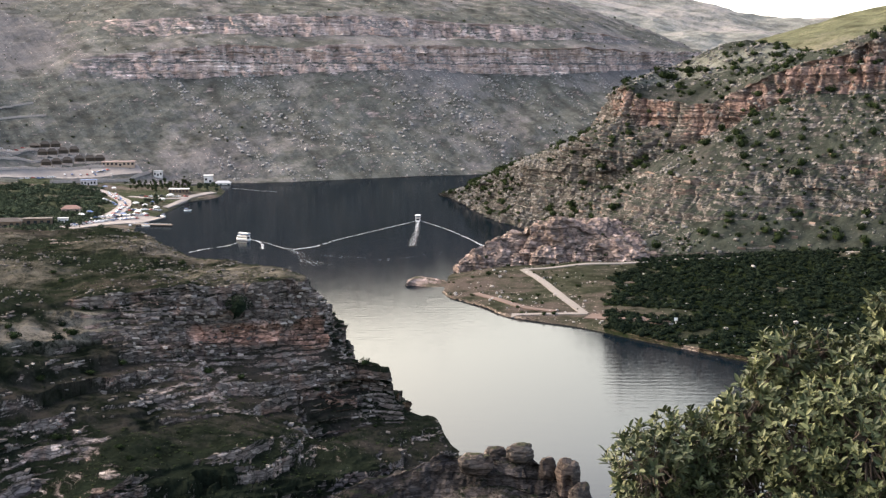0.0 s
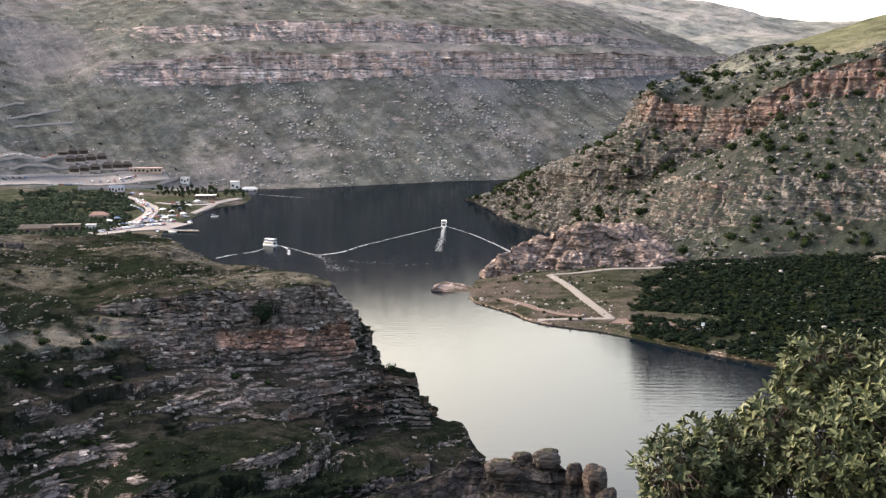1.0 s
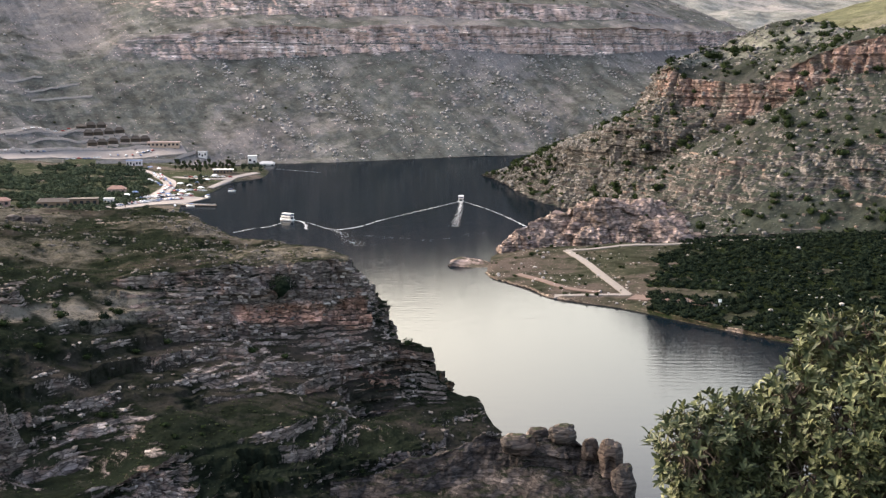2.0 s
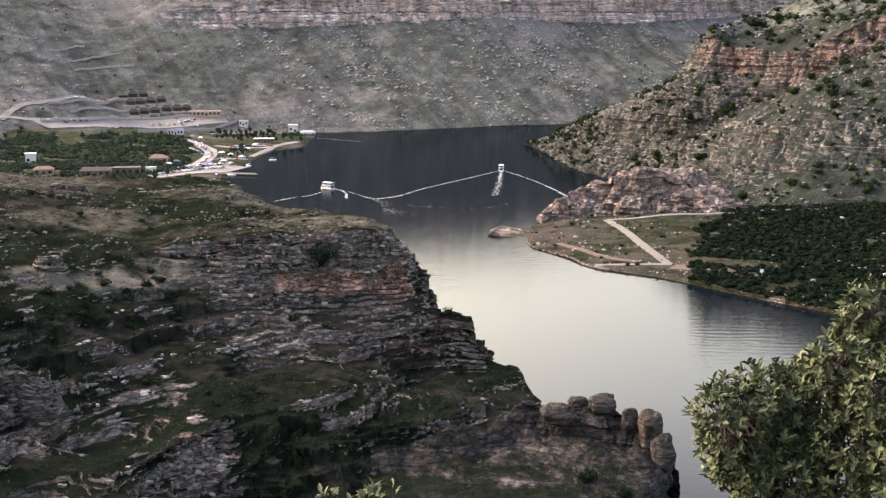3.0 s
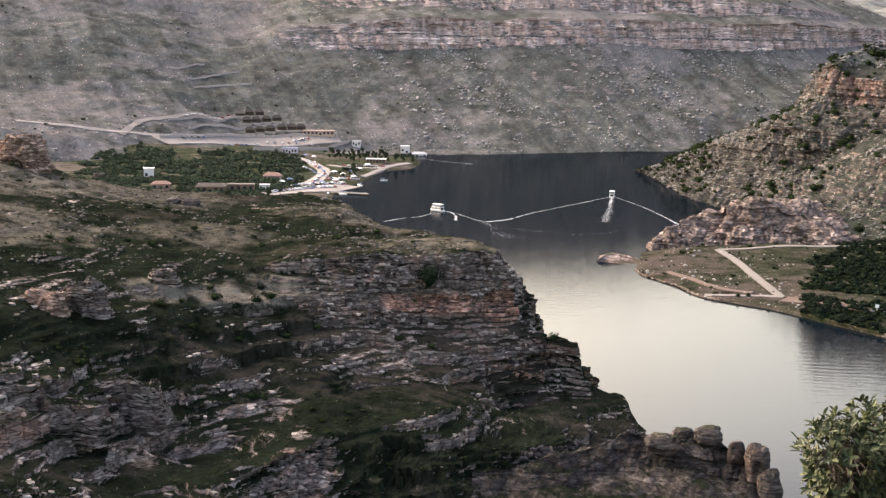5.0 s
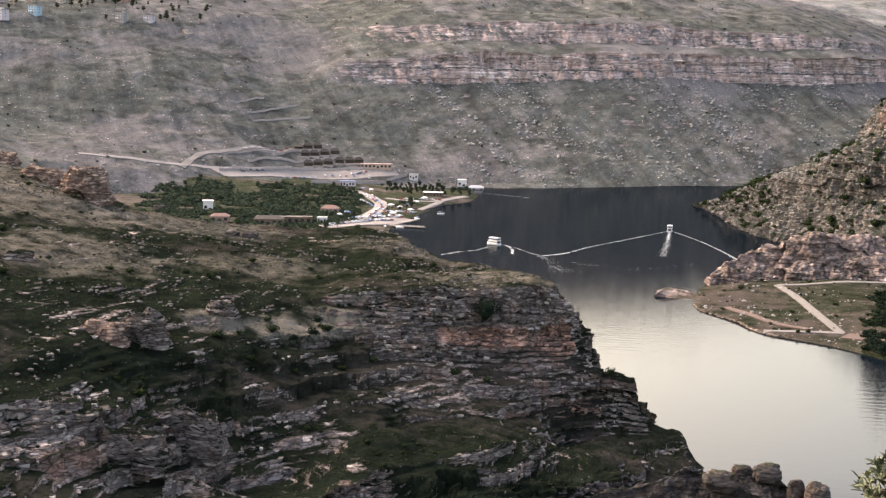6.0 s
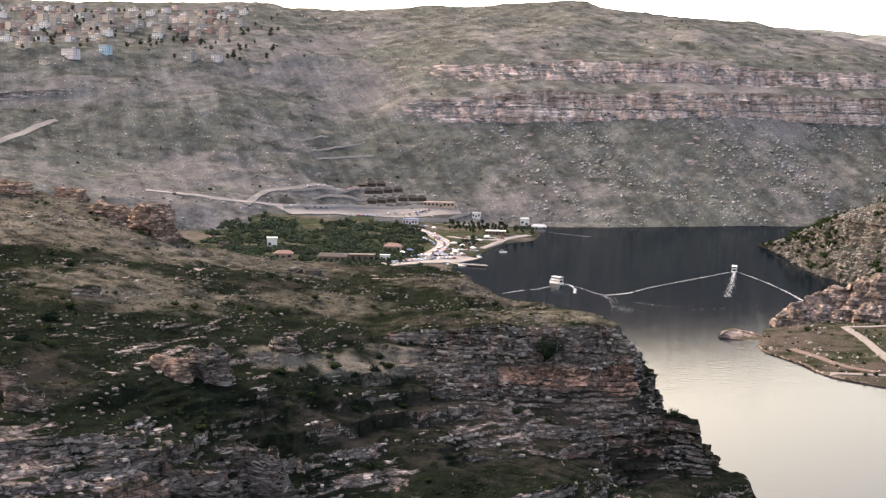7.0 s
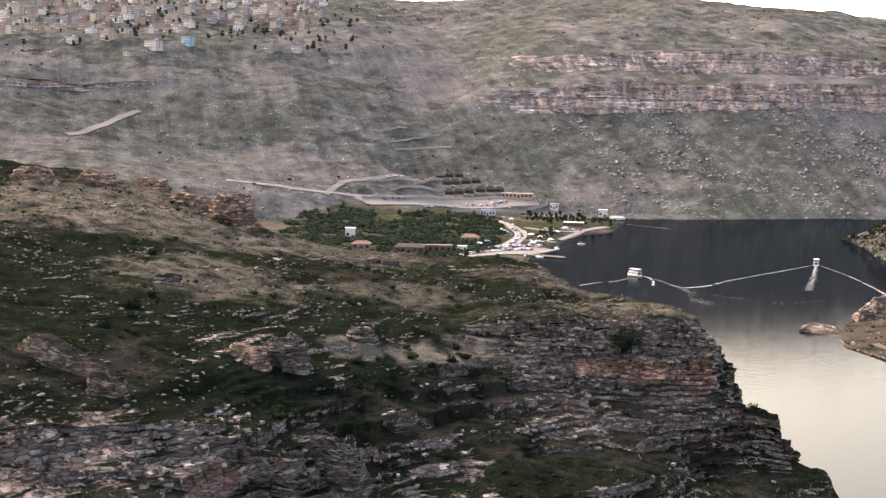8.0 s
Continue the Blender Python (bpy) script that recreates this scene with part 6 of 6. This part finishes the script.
# ---------------------------------------------------------------- boats and wakes
def tour_boat(length, beam, label):
    """Two-decked excursion boat: shaped hull, cabin with windows, open upper deck under a canopy."""
    ob = thing("tour_boat", label, "boat", "tour boats")
    sec = ((-0.5, 0.85, 0.0), (-0.3, 1.0, 0.0), (0.1, 1.0, 0.0), (0.32, 0.75, 0.15), (0.44, 0.35, 0.35), (0.5, 0.03, 0.5))
    v, f = [], []
    for u, w, up in sec:
        b = beam / 2 * w
        v += [(u * length, -b * 0.6, -0.5), (u * length, -b, 1.2 + up), (u * length, b, 1.2 + up), (u * length, b * 0.6, -0.5)]
    for i in range(len(sec) - 1):
        k = 4 * i
        f += [(k, k + 4, k + 5, k + 1), (k + 1, k + 5, k + 6, k + 2), (k + 2, k + 6, k + 7, k + 3), (k + 3, k + 7, k + 4, k)]
    f += [(0, 1, 2, 3), (20, 23, 22, 21)]
    hull = part("hull", (v, f), mat_white, ob)
    part("stripe", join(*[box(-0.1 * length, a * (beam / 2 + 0.02), 0.5, 0.7 * length, 0.08, 0.35) for a in (-1, 1)]), mat_blue, hull, "blue stripe")
    part("cabin", box(-0.07 * length, 0, 1.2, 0.7 * length, beam * 0.86, 2.1), mat_white, ob)
    for i in range(6):
        for a in (-1, 1):
            part("window", box(0, 0, 0, 0.075 * length, 0.08, 1.1), mat_dark, ob, "", ((-0.36 + i * 0.115) * length, a * beam * 0.435, 1.75))
    part("stern_opening", box(0, 0, 0, 0.08, beam * 0.6, 1.7), mat_dark, ob, "", (-0.423 * length, 0, 1.3))
    part("upper_deck", box(-0.07 * length, 0, 3.3, 0.76 * length, beam * 0.98, 0.18), mat_white, ob)
    for i in range(4):
        for a in (-1, 1):
            part("post", box((-0.4 + i * 0.2) * length, a * beam * 0.44, 3.48, 0.12, 0.12, 1.9), mat_grey, ob)
    part("rail", join(*[box(-0.1 * length, a * beam * 0.46, 4.2, 0.66 * length, 0.06, 0.35) for a in (-1, 1)], box(-0.43 * length, 0, 4.2, 0.06, beam * 0.9, 0.35)), mat_blue, ob, "blue rail cloth")
    for i in range(4):
        part("bench", box((-0.36 + i * 0.15) * length, 0, 3.48, 0.4, beam * 0.7, 0.5), mat_deck, ob)
    part("canopy", join(box(-0.1 * length, 0, 5.35, 0.68 * length, beam * 1.0, 0.16), box(-0.1 * length, 0, 5.51, 0.66 * length, beam * 0.6, 0.15)), mat_white, ob, "white canopy")
    return ob


b1 = tour_boat(13.5, 4.6, "white two-decked tour boat with a blue stripe")
B1 = (-137.7, 923, 0)
b1.matrix_basis = pose(B1[0], B1[1], 0, 0, 0, 143) @ Matrix.Scale(0.9, 4)
b2 = tour_boat(13.0, 4.4, "white two-decked tour boat sailing up the lake")
B2 = (-19.4, 1045.7, -0)
b2.matrix_basis = pose(B2[0], B2[1], 0, 0, 0, 89) @ Matrix.Scale(0.9, 4)
small = thing("small_boat", "small white motor boat moored by the shore", "boat", "moored boats")
part("hull", ([(-3, -1, 0), (1.5, -1.1, 0), (3.2, 0, 0.3), (1.5, 1.1, 0), (-3, 1, 0), (-3, -1.2, 0.9), (1.6, -1.3, 1.0), (3.7, 0, 1.3), (1.6, 1.3, 1.0), (-3, 1.2, 0.9)],
              [(4, 3, 2, 1, 0), (0, 1, 6, 5), (1, 2, 7, 6), (2, 3, 8, 7), (3, 4, 9, 8), (4, 0, 5, 9), (5, 6, 7, 8, 9)]), mat_white, small)
part("canopy", box(-0.8, 0, 2.2, 3, 2.2, 0.12), mat_blue, small, "blue canopy")
for a in (-1, 1):
    part("post", box(-2, a * 0.9, 0.9, 0.08, 0.08, 1.3), mat_grey, small)
    part("post", box(0.4, a * 0.9, 0.9, 0.08, 0.08, 1.3), mat_grey, small)
SB = [(-214.4, 1128.1, 0), (-223.9, 1010.7, 0), (-225.4, 1080.9, 0), (-156.9, 1503.3, 0)]
small.matrix_basis = pose(SB[0][0], SB[0][1], -0.1, 0, 0, 10)
for k, p in enumerate(SB[1:]):
    copy_thing(small, pose(p[0], p[1], -0.1, 0, 0, 170 - 40 * k))
pier = thing("pier", "pale wooden pier with a white rail at the village", "pier")
PA, PB = (-249.1, 1022.1, 0.8), (-204.3, 1011.9, 0.8)
ang = math.degrees(math.atan2(PB[1] - PA[1], PB[0] - PA[0]))
plen = math.hypot(PB[0] - PA[0], PB[1] - PA[1])
pier.matrix_basis = pose((PA[0] + PB[0]) / 2, (PA[1] + PB[1]) / 2, 0, 0, 0, ang)
part("deck", box(0, 0, 0.7, plen, 3.5, 0.3), mat_deck, pier)
part("rail", join(box(0, -1.7, 1.7, plen, 0.1, 0.15), box(0, -1.7, 1.3, plen, 0.1, 0.1)), mat_white, pier, "white rail")
for i in range(8):
    part("pile", tube([((i / 7 - 0.5) * plen * 0.97, 1.2, -2), ((i / 7 - 0.5) * plen * 0.97, 1.2, 0.75)], [0.2, 0.2], 6), mat_timber, pier)


def foam_line(name, pts, width, label, density=1.0, seed=1, spread_end=1.0):
    """Foam left on the water along a line: many small torn flakes."""
    rng = np.random.RandomState(seed)
    total = sum(math.dist(a[:2], b[:2]) for a, b in zip(pts, pts[1:]))
    n = int(total * 5.0 * density)
    line = catmull([(p[0], p[1], 0) for p in pts], 400)
    v, f = [], []
    for k in range(n):
        u = rng.rand()
        c = line[int(u * 399)]
        off = rng.normal() * width * 0.6 * (0.5 + spread_end * u)
        if float(perlin(np.array([c[0] / 7, c[1] / 7, seed * 1.7]))) < -0.3:
            continue
        t = line[min(int(u * 399) + 2, 399)] - line[max(int(u * 399) - 2, 0)]
        t = t / (np.linalg.norm(t) + 1e-9)
        s = np.array([-t[1], t[0], 0])
        a, b = rng.uniform(0.3, 1.3), rng.uniform(0.05, 0.2)
        m = c + s * off + np.array([0, 0, 0.05 + 0.002 * (k % 9)])
        i = len(v)
        sides = 6
        for q in range(sides):
            w = 6.283 * q / sides
            rr = rng.uniform(0.6, 1.2)
            v.append(tuple(m + t * math.cos(w) * a * rr + s * math.sin(w) * b * rr))
        f.append(tuple(range(i, i + sides)))
    me = bpy.data.meshes.new(name)
    me.from_pydata(v, [], f)
    me.materials.append(mat_foam)
    return tagged(new(name, me), label, "wake", kind="stuff")


foam_line("wake_foam", [(-20.3, 1049.9, 0), (-43.5, 993.7, 0), (-71.8, 926.3, 0), (-83.9, 888.2, 0), (-96.9, 870.3, 0)], 0.7, "white foam line of the bow wave", 1.3, 1)
foam_line("wake_foam", [(-17.7, 1049.9, 0), (2.5, 989.9, 0), (18, 929.6, 0), (27, 888.2, 0)], 0.6, "white foam line of the bow wave", 1.0, 2)
foam_line("wake_foam", [(-19.2, 1037.4, -0), (-19.5, 1005.3, 0), (-19.4, 957.1, 0), (-21, 888.2, 0)], 1.2, "churned white water behind the boat", 1.0, 3, 1.6)
foam_line("wake_foam", [(-135.1, 926.3, 0), (-127.1, 916.5, 0), (-121.1, 897.4, 0), (-117.9, 873.2, 0)], 0.6, "curved foam trail of the turning boat", 2.2, 4)
foam_line("wake_foam", [(-134.3, 926.3, 0), (-120, 906.9, 0), (-105.3, 879.2, 0), (-96.9, 870.3, 0)], 0.4, "thin foam line of the bow wave", 0.6, 5)
foam_line("wake_foam", [(-139.2, 906.9, 0), (-143.8, 888.2, 0), (-153, 876.2, 0), (-162.2, 855.9, 0)], 0.5, "thin foam line of the bow wave", 1.1, 6)
foam_line("wake_foam", [(-212.6, 1362.5, 0), (-188, 1341.5, 0), (-163, 1321.2, 0)], 1.0, "long pale streak on the water", 1.2, 7)
foam_line("wake_foam", [(-98.4, 867.4, 0), (-90.8, 847.5, 0), (-82.3, 815.4, 0), (-75.3, 795.3, 0)], 4.0, "broken white crests where the wakes meet", 0.5, 8)
foam_line("wake_foam", [(-76, 842, 0), (-57.5, 831.1, 0), (-29.3, 825.8, 0), (2.2, 861.6, 0)], 6.0, "scattered small crests on the water", 0.12, 9, 0.2)


# ---------------------------------------------------------------- near tree and bush
def leaf_verts(length, width):
    """One leaf along +x, folded a little and curved."""
    return np.array([(0, 0, 0), (0.35 * length, -width / 2, 0.06 * length), (0.35 * length, width / 2, 0.06 * length), (0.72 * length, -width * 0.42, 0.05 * length),
                     (0.72 * length, width * 0.42, 0.05 * length), (length, 0, -0.05 * length), (0.35 * length, 0, 0), (0.72 * length, 0, -0.01 * length)])


LEAF_F = np.array([(0, 1, 6), (0, 6, 2), (1, 3, 7), (1, 7, 6), (6, 7, 4), (6, 4, 2), (3, 5, 7), (7, 5, 4)])


def oak(name, base, blobs, rosettes, seed, label, leaf=0.072):
    """A small oak: trunk, limbs to each lobe of the crown, and rosettes of leaves at the twigs' ends."""
    rng = np.random.RandomState(seed)
    ob = thing(name, label, "tree" if name == "oak_tree" else "bush")
    base = np.array(base)
    top = base + np.array([0.0, 0.1, 1.6 if name == "oak_tree" else 0.4])
    wood = [tube([tuple(base), tuple((base + top) / 2 + 0.1), tuple(top)], [0.16, 0.13, 0.1], 9)]
    V, F, k = [], [], 0
    weights = np.array([b[3] ** 2 for b in blobs])
    for cx, cy, cz, r in blobs:
        c = np.array([cx, cy, cz])
        mid = (top + c) / 2 + rng.normal(size=3) * 0.12
        wood.append(tube([tuple(top), tuple(mid), tuple(c)], [0.07, 0.045, 0.02], 6))
    lv = leaf_verts(1.0, 0.38)
    for _ in range(rosettes):
        b = blobs[rng.choice(len(blobs), p=weights / weights.sum())]
        c, r = np.array(b[:3]), b[3]
        d = rng.normal(size=3)
        d[2] += 0.25
        d /= np.linalg.norm(d)
        lump = 1 + 0.28 * float(perlin(d * 2.4 + c * 3))
        tip = c + d * r * lump * rng.uniform(0.55, 1.05) ** 0.6
        grow = d * 0.7 + np.array([0, 0, 0.7]) + rng.normal(size=3) * 0.35
        grow /= np.linalg.norm(grow)
        start = tip - grow * 0.13 - d * 0.05
        if rng.rand() < 0.45:
            wood.append(tube([tuple(c + (tip - c) * 0.35), tuple(start), tuple(tip)], [0.009, 0.006, 0.003], 4))
        a = np.cross(grow, rng.normal(size=3))
        a /= np.linalg.norm(a)
        e = np.cross(grow, a)
        for q in range(rng.randint(6, 11)):
            w = q * 2.4 + rng.uniform(-0.3, 0.3)
            out = a * math.cos(w) + e * math.sin(w)
            lift = rng.uniform(0.1, 1.3)
            x = out + grow * lift
            x /= np.linalg.norm(x)
            y = np.cross(grow, x)
            y /= np.linalg.norm(y) + 1e-9
            z = np.cross(x, y)
            s = leaf * rng.uniform(0.65, 1.2)
            o = tip - grow * rng.uniform(0, 0.07)
            V.append(o + (lv[:, :1] * x + lv[:, 1:2] * y + lv[:, 2:] * z) * s)
            F.append(LEAF_F + k)
            k += len(lv)
    part("trunk", join(*wood), mat_bark, ob, "dark trunk with branching limbs")
    part("leaves", mesh_of("leaves", np.concatenate(V), np.concatenate(F), mat_oak), None, ob, "yellow-green leaf rosettes")
    return ob


def lobes(rows):
    return [(*p, r) for p, r in rows]


oak("oak_tree", (2.6, 10.2, 102.6), lobes([
    ((1.5, 9.5, 107.2), 0.33), ((1.8, 9.7, 107.3), 0.30), ((1.7, 9.7, 106.9), 0.40), ((2.2, 10, 107.2), 0.36), ((2.5, 9.8, 107.7), 0.30), ((2.5, 9.7, 108), 0.22),
    ((2.8, 9.9, 108), 0.18), ((2.2, 9.5, 107.6), 0.26), ((2.1, 9.8, 107.6), 0.10), ((3.1, 9.7, 107.9), 0.30), ((3.3, 9.9, 108.3), 0.16), ((2.8, 9.3, 107.7), 0.36),
    ((2.6, 9.2, 107.4), 0.42), ((2.9, 9, 107.5), 0.45), ((2.3, 9.4, 107), 0.36), ((3.5, 9.4, 107.8), 0.55), ((3.7, 9.6, 108.3), 0.35), ((2.8, 9.2, 106.9), 0.5),
    ((1.9, 9.6, 106.7), 0.45), ((3.6, 9.1, 107.1), 0.6), ((3.1, 9.7, 107.9), 0.2)]), 4600, 3, "leafy yellow-green oak growing below the viewpoint")
oak("oak_bush", (-1, 8.1, 106), lobes([
    ((-1.2, 7.9, 107.1), 0.09), ((-0.9, 8.1, 107.1), 0.11), ((-1, 7.9, 107), 0.17)]), 90, 9, "yellow-green oak shoot below the viewpoint")
